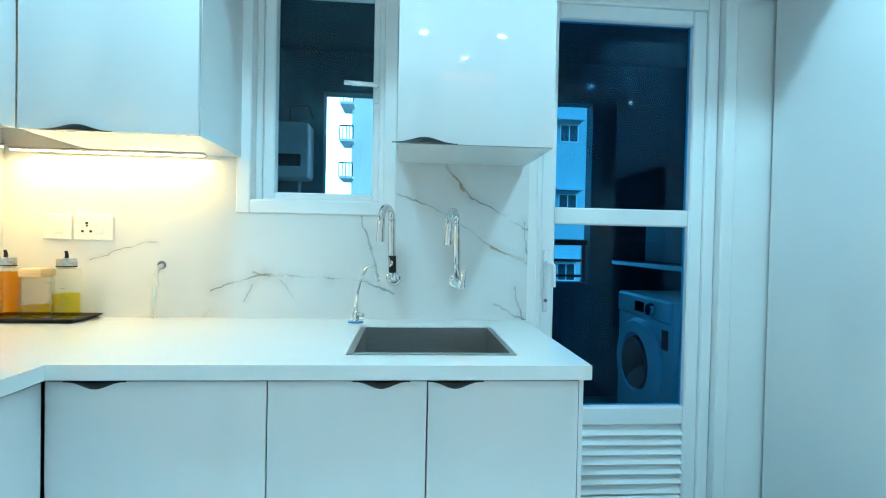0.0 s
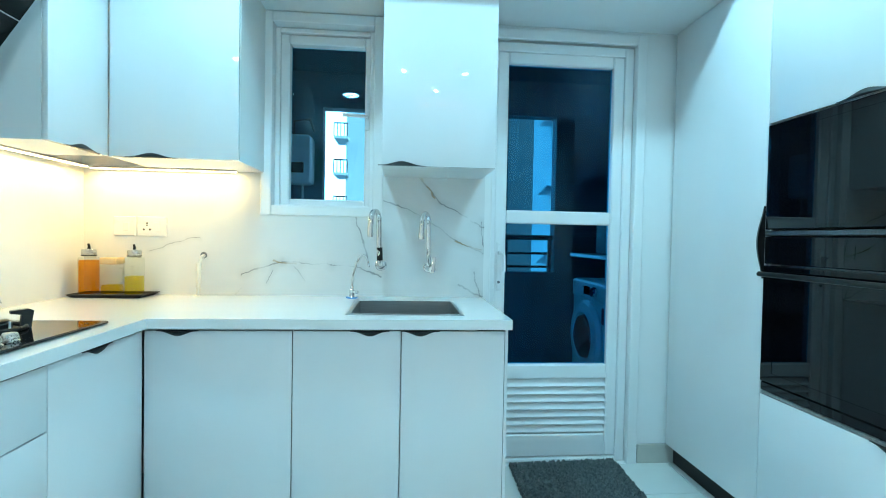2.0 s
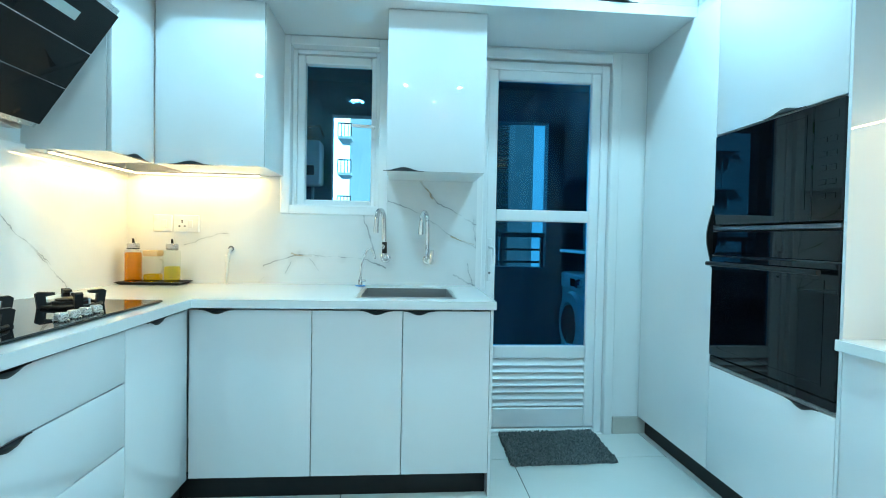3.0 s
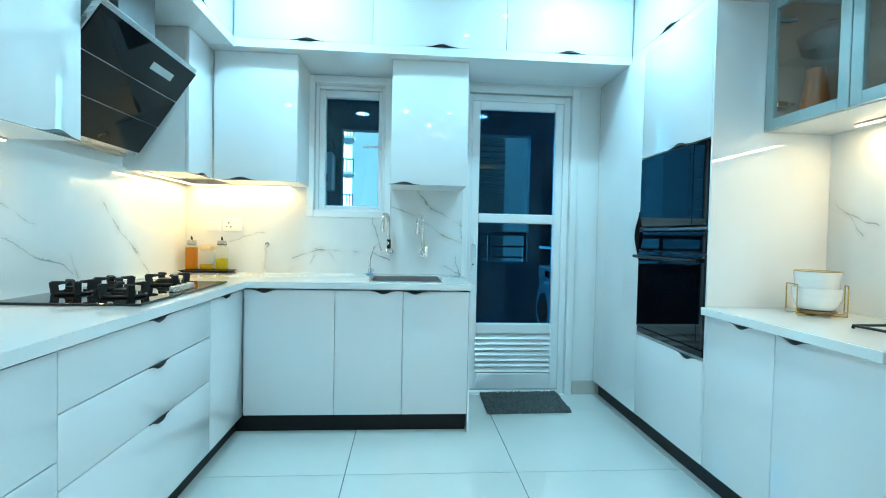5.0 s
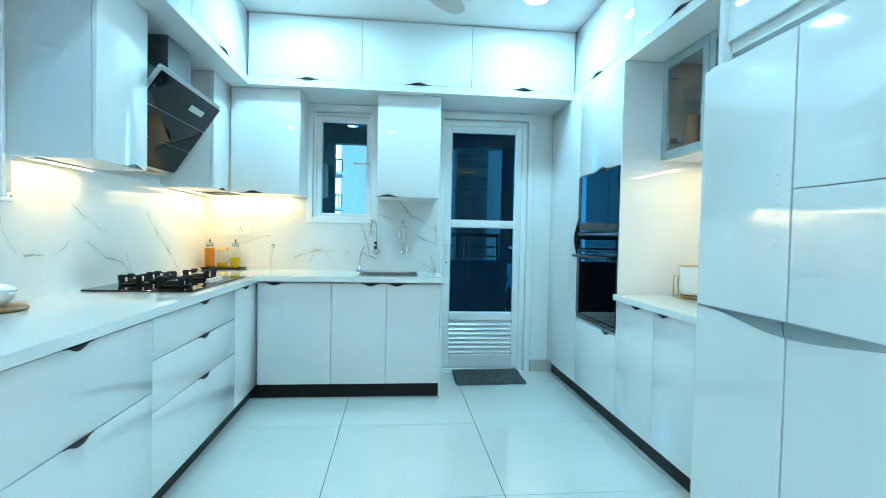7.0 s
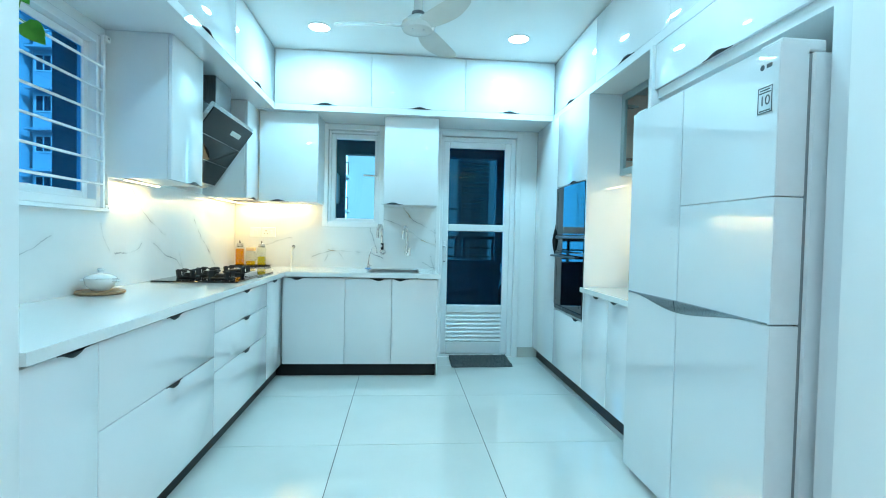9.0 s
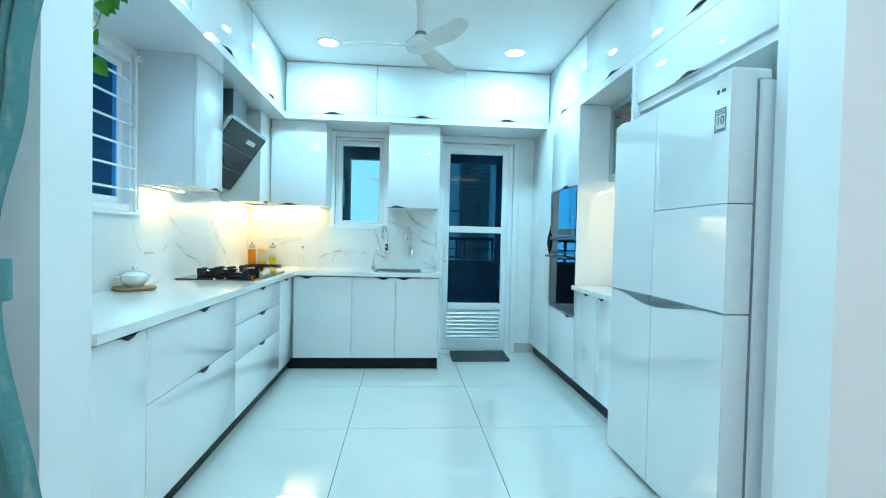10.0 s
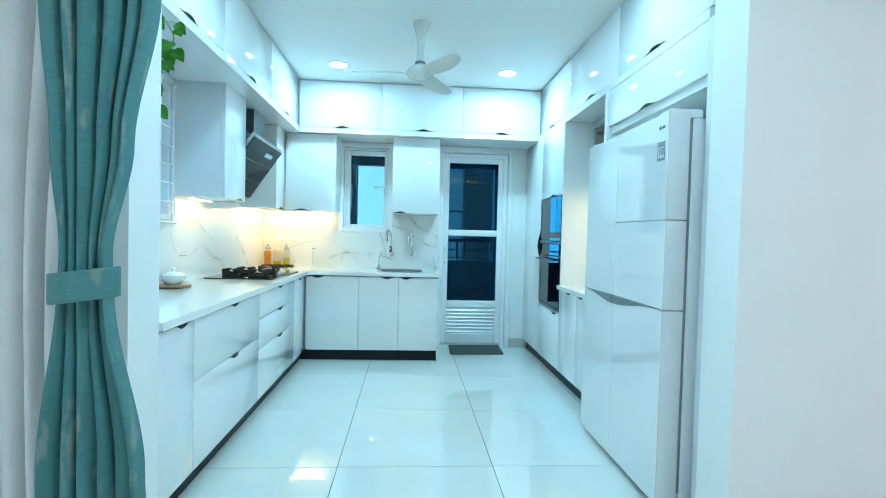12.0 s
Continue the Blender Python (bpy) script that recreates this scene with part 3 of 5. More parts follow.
# ---- right run ----
TALL_END = -0.160
NICHE = TALL_END - 0.014
SIDE_Z = 0.812
OVEN_FAR = 0.460
cabinet("tall_cabinet", "-x", OVEN_FAR, 1.082, PLINTH, 2.150, RUN_X, RIGHT_X - RUN_X, "tall white high-gloss larder cabinet with one door", "tall units", [("door", OVEN_FAR, 1.082, PLINTH, 2.150, None, "")])
ovc = cabinet("oven_housing", "-x", TALL_END, OVEN_FAR, PLINTH, 2.150, RUN_X, RIGHT_X - RUN_X, "tall white high-gloss housing around the built-in ovens", "tall units",
              [("door", TALL_END, OVEN_FAR, 1.562, 2.150, 0.09, "bottom"), ("door", TALL_END, OVEN_FAR, PLINTH, 0.562, -0.03, "top")], body=False)
part("side_panel", boxed(RUN_X + 0.001, RIGHT_X, TALL_END - 0.012, TALL_END, PLINTH, 2.150, bevel=0.001), GLOSS, ovc)
part("side_panel", boxed(RUN_X + 0.02, RIGHT_X, OVEN_FAR - 0.012, OVEN_FAR - 0.001, PLINTH, 2.150), MATTE_WHITE, ovc)
for z in (0.563, 1.562):
    part("shelf", boxed(RUN_X + 0.02, RIGHT_X, TALL_END, OVEN_FAR - 0.012, z - 0.012, z + 0.001), MATTE_WHITE, ovc)
FR1 = -2.045
cabinet("base_cabinet", "-x", -0.985, NICHE, PLINTH, SIDE_Z - 0.040, RUN_X, RIGHT_X - RUN_X, "white high-gloss two-door base cabinet between ovens and fridge", G1,
        [("door", -0.57, NICHE, PLINTH, SIDE_Z - 0.040, -0.39, "top"), ("door", -0.985, -0.57, PLINTH, SIDE_Z - 0.040, -0.65, "top")])
solo("side_worktop", boxed(RUN_X - 0.028, RIGHT_X - 0.02, -0.985, NICHE, SIDE_Z - TOP_T, SIDE_Z, bevel=0.002), QUARTZ, "short polished white quartz worktop in the niche", "worktop")
structure("splashback_east", boxed(RIGHT_X - 0.02, RIGHT_X, -0.985, NICHE, SIDE_Z, 1.60), NICHE_MARBLE, "polished white marble splashback in the niche", "splashback")
structure("fridge_panel", boxed(RUN_X - 0.002, RIGHT_X, -1.015, -0.987, 0, 2.150), GLOSS, "white gloss panel between niche and fridge", "panel")
structure("fridge_end_panel", boxed(1.598, RIGHT_X, -2.158, -2.047, 0, 2.152), GLOSS, "white gloss panel at the end of the fridge recess", "panel")
cabinet("bridge_cabinet", "-x", FR1, -1.017, 1.874, 2.150, RUN_X + 0.012, RIGHT_X - RUN_X - 0.012, "white high-gloss cabinet above the fridge", "tall units", [("door", FR1, -1.017, 1.919, 2.148, -1.505, "bottom")])


open_edge = [o for o in scene.objects if o.name.startswith("tall_cabinet")][0]
bm = bmesh.new()
rings = []
for i in range(17):
    s = i / 16
    f = math.sin(math.pi * s) ** 1.5
    z = 0.99 + 0.27 * s
    rings.append([bm.verts.new((RUN_X + dx, yy, z)) for dx, yy in ((0.002, OVEN_FAR + 0.0015), (-0.003 - 0.024 * f, OVEN_FAR + 0.0015), (-0.003 - 0.020 * f, OVEN_FAR + 0.006 + 0.008 * f), (0.002, OVEN_FAR + 0.006 + 0.016 * f))])
for a, b in zip(rings, rings[1:]):
    for k in range(4):
        bm.faces.new((a[k], a[(k + 1) % 4], b[(k + 1) % 4], b[k]))
bm.faces.new(rings[0])
bm.faces.new(rings[-1][::-1])
part("handle", bm, BLACK_METAL, [o for o in open_edge.children if o.name.startswith("door")][0], "tall black curved edge pull")

# ---- refrigerator ----
FX, FZ0, FZ1 = 1.44, 0.036, 1.755
FA, FB, FM = -1.122, -2.038, -1.540
fr = thing("refrigerator", (1.8, -1.6, 0), "white glass-fronted four-door refrigerator standing in its recess", "refrigerator")
part("body", boxed(FX + 0.114, 2.12, FB + 0.004, FA - 0.004, 0.03, FZ1 - 0.025, bevel=0.006), FRIDGE_SIDE, fr)
GASKET = textured("grey_gasket", (0.22, 0.23, 0.24), (0.27, 0.28, 0.29), 20, 0.7)
part("gasket", boxed(FX + 0.098, FX + 0.1138, FB + 0.012, FA - 0.012, 0.08, FZ1 - 0.03), GASKET, fr, "grey rubber door gasket")
for y in (FB + 0.10, FA - 0.10):
    part("foot", lathe(bmesh.new(), FX + 0.17, y, [(0.022, 0.0), (0.024, 0.01), (0.018, 0.031)], 16), BLACK, fr, "black levelling foot")
    part("foot", lathe(bmesh.new(), 2.05, y, [(0.022, 0.0), (0.024, 0.01), (0.018, 0.031)], 16), BLACK, fr, "black levelling foot")


def fridge_door(y0, y1, z0, z1, label):
    d = part("door", boxed(FX + 0.004, FX + 0.098, y0 + 0.0025, y1 - 0.0025, z0, z1, bevel=0.005, seg=2), FRIDGE_SIDE, fr, label)
    part("glass_front", boxed(FX, FX + 0.0055, y0 + 0.0025, y1 - 0.0025, z0, z1, bevel=0.002), FRIDGE, d, "white glass door front")
    return d


fridge_door(FM, FA, 0.893, FZ1, "tall freezer door")
upper = fridge_door(FB, FM, 1.2875, FZ1, "upper refrigerator door")
fridge_door(FB, FM, 0.893, 1.285, "lower refrigerator door")
fridge_door(FM, FA, FZ0, 0.889, "lower freezer door")
fridge_door(FB, FM, FZ0, 0.889, "lower refrigerator door")
# curved steel grip strip over the joint, deepest at the middle seam and tapering to both ends
GRIP = textured("grip_metal", (0.30, 0.34, 0.37), (0.36, 0.40, 0.43), 3, 0.25, metal=1.0)
for ya, yb in ((FM - 0.002, FB + 0.012), (FM + 0.002, FA - 0.012)):
    bm = bmesh.new()
    rows = []
    for i in range(19):
        s = i / 18
        y = ya + (yb - ya) * s
        swell = 0.5 + 0.5 * math.cos(math.pi * s)
        top_z, low_z = 0.898 + 0.003 * swell, 0.892 - 0.040 * swell ** 1.2
        out = 0.003 + 0.009 * swell
        rows.append([bm.verts.new(p) for p in ((FX + 0.001, y, top_z), (FX - out, y, top_z - 0.002), (FX - out * 0.8, y, (top_z + low_z) / 2), (FX - 0.002, y, low_z), (FX + 0.001, y, low_z))])
    for p, q in zip(rows, rows[1:]):
        for k in range(5):
            bm.faces.new((p[k], p[(k + 1) % 5], q[(k + 1) % 5], q[k]))
    bm.faces.new(rows[0])
    bm.faces.new(rows[-1][::-1])
    part("grip", bm, GRIP, fr, "curved brushed steel grip strip")
part("hinge_cover", boxed(FX + 0.012, FX + 0.16, FB + 0.01, FB + 0.10, FZ1 - 0.024, FZ1 + 0.014, bevel=0.005), FRIDGE_SIDE, fr)
part("hinge_cover", boxed(FX + 0.012, FX + 0.16, FA - 0.10, FA - 0.01, FZ1 - 0.024, FZ1 + 0.014, bevel=0.005), FRIDGE_SIDE, fr)
INK = textured("grey_print", (0.05, 0.055, 0.06), (0.08, 0.085, 0.09), 20, 0.5)
SILVER = textured("silver_sticker", (0.55, 0.56, 0.57), (0.62, 0.63, 0.64), 15, 0.3, metal=0.3)


def text_part(body, size, where, rz, mat, parent, depth=0.0006, rx=90, label=""):
    cu = bpy.data.curves.new("lettering", "FONT")
    cu.body, cu.size, cu.extrude, cu.align_x, cu.align_y = body, size, depth, "CENTER", "CENTER"
    tmp = new("lettering", cu)
    me = bpy.data.meshes.new_from_object(tmp.evaluated_get(bpy.context.evaluated_depsgraph_get()))
    bpy.data.objects.remove(tmp)
    bpy.data.curves.remove(cu)
    me.transform(pose(0, 0, 0, rx, 0, rz))
    me.materials.clear()
    me.materials.append(mat)
    ob = new("lettering", me)
    ob.parent = parent
    ob.location = Vector(where) - WORLD[parent]
    WORLD[ob] = Vector(where)
    return tagged(ob, label)


# badge with a numeral, and a plain round mark with bars for the maker's name
badge = part("badge", boxed(FX - 0.0012, FX, -2.016, -1.950, 1.546, 1.634, bevel=0.0004), SILVER, fr, "silver square warranty sticker")
bm = bmesh.new()
bars_frame(bm, "x", FX - 0.0018, FX - 0.0010, -2.013, -1.953, 1.549, 1.631, 0.0035, bevel=0)
part("border", bm, INK, badge)
text_part("10", 0.044, (FX - 0.0014, -1.983, 1.587), -90, INK, badge)
for z, w in ((1.621, 0.040), (1.613, 0.048), (1.557, 0.044)):
    part("printed_line", boxed(FX - 0.0018, FX - 0.0010, -1.983 - w / 2, -1.983 + w / 2, z - 0.002, z + 0.002), INK, badge)
bm = lathe(bmesh.new(), 0, 0, [(0.002, 0), (0.009, 0), (0.009, 0.001), (0.002, 0.001)], 20)
bmesh.ops.transform(bm, matrix=pose(FX - 0.001, -1.967, 1.694, 0, 90, 0), verts=bm.verts[:])
part("round_mark", bm, INK, fr, "small round grey maker's mark")
part("maker_bar", boxed(FX - 0.0012, FX, -2.007, -1.985, 1.688, 1.700), INK, fr, "small grey maker's lettering bar")
for i in range(8):
    part("icon", boxed(FX - 0.0006, FX, -1.500 + 0.002 * (i % 2), -1.480, 1.12 + i * 0.030, 1.126 + i * 0.030), SILVER, fr, "faint printed control icon")

# ---- ovens ----
OY0, OY1 = TALL_END + 0.003, OVEN_FAR - 0.003
OVEN_X = RUN_X + 0.017


def oven_front(name, z0, z1, label):
    o = thing(name, (OVEN_X + 0.2, (OY0 + OY1) / 2, z0), label, "oven", "built-in ovens")
    part("body", boxed(OVEN_X + 0.022, OVEN_X + 0.48, OY0 + 0.03, OY1 - 0.03, z0 + 0.01, z1 - 0.01), DARK_STEEL, o)
    return o


mw = oven_front("microwave_oven", 1.168, 1.556, "built-in microwave oven with a black glass front")
door_m = part("door", boxed(OVEN_X - 0.020, OVEN_X + 0.020, OY0 + 0.115, OY1, 1.172, 1.554, bevel=0.003), GLASS_BLACK, mw, "black glass door")
bm = bars_frame(bmesh.new(), "x", OVEN_X - 0.0212, OVEN_X - 0.0195, OY0 + 0.14, OY1 - 0.04, 1.215, 1.530, 0.006, bevel=0)
part("window_border", bm, GLASS_BLACK, door_m)
panel_m = part("control_panel", boxed(OVEN_X - 0.020, OVEN_X + 0.020, OY0, OY0 + 0.113, 1.172, 1.554, bevel=0.003), GLASS_BLACK, mw, "black glass control panel")
part("display", boxed(OVEN_X - 0.0208, OVEN_X - 0.0195, OY0 + 0.022, OY0 + 0.092, 1.495, 1.520), GLASS_BLACK, panel_m)
for i in range(5):
    for j in range(2):
        part("button", boxed(OVEN_X - 0.0222, OVEN_X - 0.0195, OY0 + 0.024 + j * 0.036, OY0 + 0.052 + j * 0.036, 1.245 + i * 0.045, 1.262 + i * 0.045, bevel=0.001), GLASS_BLACK, panel_m)
part("steel_trim", boxed(OVEN_X - 0.022, OVEN_X + 0.020, OY0, OY1, 1.150, 1.167, bevel=0.003), DARK_STEEL, mw, "brushed steel trim strip")
ov = oven_front("electric_oven", 0.567, 1.148, "built-in electric oven with a black glass door, closed")
part("control_panel", boxed(OVEN_X - 0.020, OVEN_X + 0.020, OY0, OY1, 1.046, 1.146, bevel=0.003), GLASS_BLACK, ov)
part("display", boxed(OVEN_X - 0.0208, OVEN_X - 0.0195, 0.10, 0.25, 1.078, 1.116), GLASS_BLACK, ov)
dov = part("door", boxed(OVEN_X - 0.022, OVEN_X + 0.020, OY0, OY1, 0.612, 1.040, bevel=0.003), GLASS_BLACK, ov, "black glass oven door")
part("window_border", bars_frame(bmesh.new(), "x", OVEN_X - 0.0235, OVEN_X - 0.0215, OY0 + 0.05, OY1 - 0.05, 0.645, 0.985, 0.006, bevel=0), GLASS_BLACK, dov)
bm = tube(bmesh.new(), [(OVEN_X - 0.062, OY0 + 0.03, 1.010), (OVEN_X - 0.062, OY1 - 0.03, 1.010)], 0.0095)
for y in (OY0 + 0.07, OY1 - 0.07):
    tube(bm, [(OVEN_X - 0.02, y, 1.010), (OVEN_X - 0.062, y, 1.010)], 0.007)
part("handle", bm, BLACK_METAL, dov, "black metal bar handle")
part("lower_trim", boxed(OVEN_X - 0.018, OVEN_X + 0.020, OY0, OY1, 0.578, 0.610, bevel=0.003), GLASS_BLACK, ov)
part("vent_trim", boxed(OVEN_X - 0.016, OVEN_X + 0.020, OY0, OY1, 0.566, 0.576, bevel=0.001), STEEL, ov, "steel vent strip")

# ---- glass-door wall cabinet in the niche ----
GX, GZ0, GZ1 = 1.82, 1.598, 2.150
gc = thing("glass_cabinet", (2.0, -0.56, GZ0), "wall cabinet with two grey-framed glass doors over the niche", "cabinet")
NW = textured("niche_interior", (0.66, 0.42, 0.31), (0.74, 0.49, 0.37), 3, 0.4)
part("bottom", boxed(GX + 0.022, RIGHT_X, -0.985, NICHE, GZ0 - 0.012, GZ0 + 0.006), MATTE_WHITE, gc)
part("back", boxed(RIGHT_X - 0.012, RIGHT_X - 0.001, -0.985, NICHE, GZ0 + 0.007, GZ1), NW, gc)
part("divider", boxed(GX + 0.03, RIGHT_X - 0.013, -0.587, -0.571, GZ0 + 0.007, GZ1), NW, gc)
part("side", boxed(GX + 0.022, RIGHT_X - 0.013, NICHE - 0.014, NICHE - 0.001, GZ0 + 0.007, GZ1), NW, gc)
part("side", boxed(GX + 0.022, RIGHT_X - 0.013, -0.985, -0.972, GZ0 + 0.007, GZ1), NW, gc)
part("glass_shelf", boxed(GX + 0.04, RIGHT_X - 0.014, -0.570, NICHE - 0.015, 1.868, 1.876), CLEAR, gc, "clear glass shelf")
part("glass_shelf", boxed(GX + 0.04, RIGHT_X - 0.014, -0.971, -0.588, 1.868, 1.876), CLEAR, gc, "clear glass shelf")
for y0, y1, hy in ((-0.577, NICHE, -0.205), (-0.985, -0.581, -0.95)):
    d = part("door", bars_frame(bmesh.new(), "x", GX, GX + 0.021, y0, y1, GZ0 - 0.010, GZ1 - 0.004, 0.046, bevel=0.002), GREY_PROFILE, gc, "grey aluminium door frame")
    p = part("pane", boxed(GX + 0.009, GX + 0.013, y0 + 0.040, y1 - 0.040, GZ0 + 0.03, GZ1 - 0.044), CLEAR, d, "clear glass pane")
    p.visible_shadow = False
    for z in (1.70, 2.06):
        bm = boxed(GX + 0.022, GX + 0.075, hy - 0.012, hy + 0.012, z - 0.014, z + 0.014, bevel=0.004)
        tube(bm, [(GX + 0.075, hy, z), (GX + 0.10, hy - 0.012 if hy > -0.5 else hy + 0.012, z)], 0.009)
        part("hinge", bm, CHROME, d, "nickel cup hinge")
DISH = thin_glass("dish_glass", (0.94, 0.87, 0.86), 1.6)
solo("vase", lathe(bmesh.new(), 1.93, -0.315, [(0.052, GZ0 + 0.007), (0.056, 1.63), (0.042, 1.74), (0.034, 1.80), (0.036, 1.815), (0.033, 1.812)], 28), textured("amber_ceramic", (0.30, 0.07, 0.004), (0.40, 0.10, 0.008), 8, 0.3), "amber glazed tapering vase standing in the glass cabinet", "vase")
for y in (-0.325, -0.76):
    bowl = thing("glass_casserole", (1.98, y, 1.876), "clear glass casserole dish with lid on the glass shelf", "dish", "glass dishes")
    part("dish", lathe(bmesh.new(), 1.98, y, [(0.07, 1.877), (0.10, 1.89), (0.115, 1.945), (0.112, 1.945), (0.096, 1.893), (0.066, 1.882)], 32), DISH, bowl)
    part("lid", lathe(bmesh.new(), 1.98, y, [(0.117, 1.948), (0.112, 1.956), (0.07, 1.985), (0.02, 1.995), (0.012, 2.002), (0.020, 2.016), (0.006, 2.02)], 32), DISH, bowl)
    for s in (-1, 1):
        part("lug", tube(bmesh.new(), [(1.98 + 0.03, y + s * 0.112, 1.94), (1.98 + 0.02, y + s * 0.140, 1.942), (1.98 - 0.02, y + s * 0.140, 1.942), (1.98 - 0.03, y + s * 0.112, 1.94)], 0.006), DISH, bowl)

# ---- niche: bowls in a stand ----
NBX, NBY = 1.93, -0.36
stand = thing("bowl_stand", (NBX, NBY, SIDE_Z), "round gold wire stand holding stacked bowls", "stand")
BRASS = textured("brass_wire", (0.55, 0.38, 0.13), (0.66, 0.47, 0.18), 20, 0.25, metal=1.0, rough_var=0.06)
part("base", lathe(bmesh.new(), NBX, NBY, [(0.055, SIDE_Z + 0.009), (0.068, SIDE_Z + 0.011), (0.070, SIDE_Z + 0.018), (0.060, SIDE_Z + 0.020)], 36), WOOD, stand, "round wooden base")
for (ax, ay), (bx, by) in (((-0.105, -0.025), (-0.080, 0.060)), ((0.045, -0.095), (0.104, -0.020))):
    loop = [(ax, ay, 0.004), (ax, ay, 0.118), (ax * 0.98 + bx * 0.02, ay * 0.98 + by * 0.02, 0.124), (bx * 0.98 + ax * 0.02, by * 0.98 + ay * 0.02, 0.124), (bx, by, 0.118), (bx, by, 0.004)]
    part("arm", tube(bmesh.new(), [(NBX + x, NBY + y, SIDE_Z + z) for x, y, z in loop], 0.0026, n=10), BRASS, stand)
for (ax, ay), (bx, by) in (((-0.105, -0.025), (0.104, -0.020)), ((-0.080, 0.060), (0.045, -0.095))):
    part("cross_wire", tube(bmesh.new(), [(NBX + ax, NBY + ay, SIDE_Z + 0.0045), (NBX + bx, NBY + by, SIDE_Z + 0.0045)], 0.0026, n=10), BRASS, stand)
for k, z in enumerate((0.021, 0.034, 0.088, 0.102)):
    r = (0.082, 0.084, 0.076, 0.078)[k]
    z0 = SIDE_Z + z
    bowl = thing("bowl", (NBX, NBY, z0), "white porcelain bowl stacked in the wire stand", "bowl", "stacked bowls")
    part("dish", lathe(bmesh.new(), NBX, NBY, [(0.045, z0), (0.060, z0 + 0.004), (0.074, z0 + 0.022), (r, z0 + 0.048), (r + 0.002, z0 + 0.074), (r, z0 + 0.075), (r - 0.005, z0 + 0.050), (0.066, z0 + 0.024), (0.03, z0 + 0.010)], 40), PORCELAIN, bowl)
    part("rim", lathe(bmesh.new(), NBX, NBY, [(r - 0.0005, z0 + 0.0752), (r + 0.0026, z0 + 0.0745), (r + 0.0024, z0 + 0.0765), (r + 0.0005, z0 + 0.0772), (r - 0.0008, z0 + 0.0762)], 40), BRASS if k == 3 else PORCELAIN, bowl, "thin gilt rim" if k == 3 else "")
trivet = thing("trivet", (1.89, -0.735, SIDE_Z), "square black wire trivet lying on the side worktop", "trivet")
TC = [(1.80, -0.655), (1.985, -0.645), (1.995, -0.82), (1.815, -0.835)]
for k in range(4):
    (ax, ay), (bx, by) = TC[k], TC[(k + 1) % 4]
    part("bar", tube(bmesh.new(), [(ax, ay, SIDE_Z + 0.011), (bx, by, SIDE_Z + 0.011)], 0.005, n=10), BLACK_METAL, trivet)
    part("foot", lathe(bmesh.new(), ax, ay, [(0.004, SIDE_Z + 0.0005), (0.0055, SIDE_Z + 0.002), (0.0055, SIDE_Z + 0.008), (0.003, SIDE_Z + 0.010)], 12), BLACK, trivet)

# ---- cooker hood ----
HY0, HY1 = -0.395, 0.352
hood = thing("cooker_hood", (-1.0, -0.02, 1.47), "slanted black glass cooker hood with a steel chimney", "cooker hood")
top, bot = Vector((-0.815, 0, 1.888)), Vector((-1.095, 0, 1.478))
d = (bot - top)
nrm = Vector((d.z, 0, -d.x)).normalized()
if nrm.x < 0:
    nrm = -nrm


def slanted(a, b, y0, y1, n0, n1, bevel=0.0):
    """A slab on the hood's slope, from share a to b of the way down."""
    bm = bmesh.new()
    bmesh.ops.create_cube(bm, size=1.0)
    for v in bm.verts:
        s = a if v.co.z > 0 else b
        p = top + d * s + nrm * (n1 if v.co.x > 0 else n0)
        v.co = Vector((p.x, y1 if v.co.y > 0 else y0, p.z))
    if bevel:
        bmesh.ops.bevel(bm, geom=bm.edges[:], offset=bevel, segments=1, affect="EDGES")
    return bm


HOOD_GLASS = textured("hood_glass", (0.004, 0.005, 0.006), (0.006, 0.007, 0.008), 5, 0.04, spec=0.14)
for a, b in ((0.0, 0.345), (0.352, 0.66), (0.667, 0.985)):
    part("glass_panel", slanted(a, b, HY0, HY1, -0.008, 0.0, 0.001), HOOD_GLASS, hood, "black glass panel")
part("steel_frame", slanted(-0.045, 1.03, HY0 - 0.002, HY1 + 0.002, -0.034, -0.009, 0.003), STEEL, hood, "brushed steel frame")
part("canopy", slanted(0.02, 0.97, HY0 + 0.03, HY1 - 0.03, -0.11, -0.035, 0.004), DARK_STEEL, hood)
part("base_box", boxed(-1.183, -1.135, HY0 + 0.02, HY1 - 0.02, 1.462, 1.56, bevel=0.003), STEEL, hood)
part("back_box", boxed(-1.183, -1.13, HY0 + 0.06, HY1 - 0.06, 1.56, 1.80, bevel=0.003), STEEL, hood)
part("chimney", boxed(-1.183, -0.90, -0.155, 0.125, 1.80, 2.150, bevel=0.002), DARK_STEEL, hood, "dark brushed steel chimney")
part("display", slanted(0.13, 0.20, 0.02, 0.20, 0.0002, 0.0012), GREY_PROFILE, hood, "grey touch control strip")

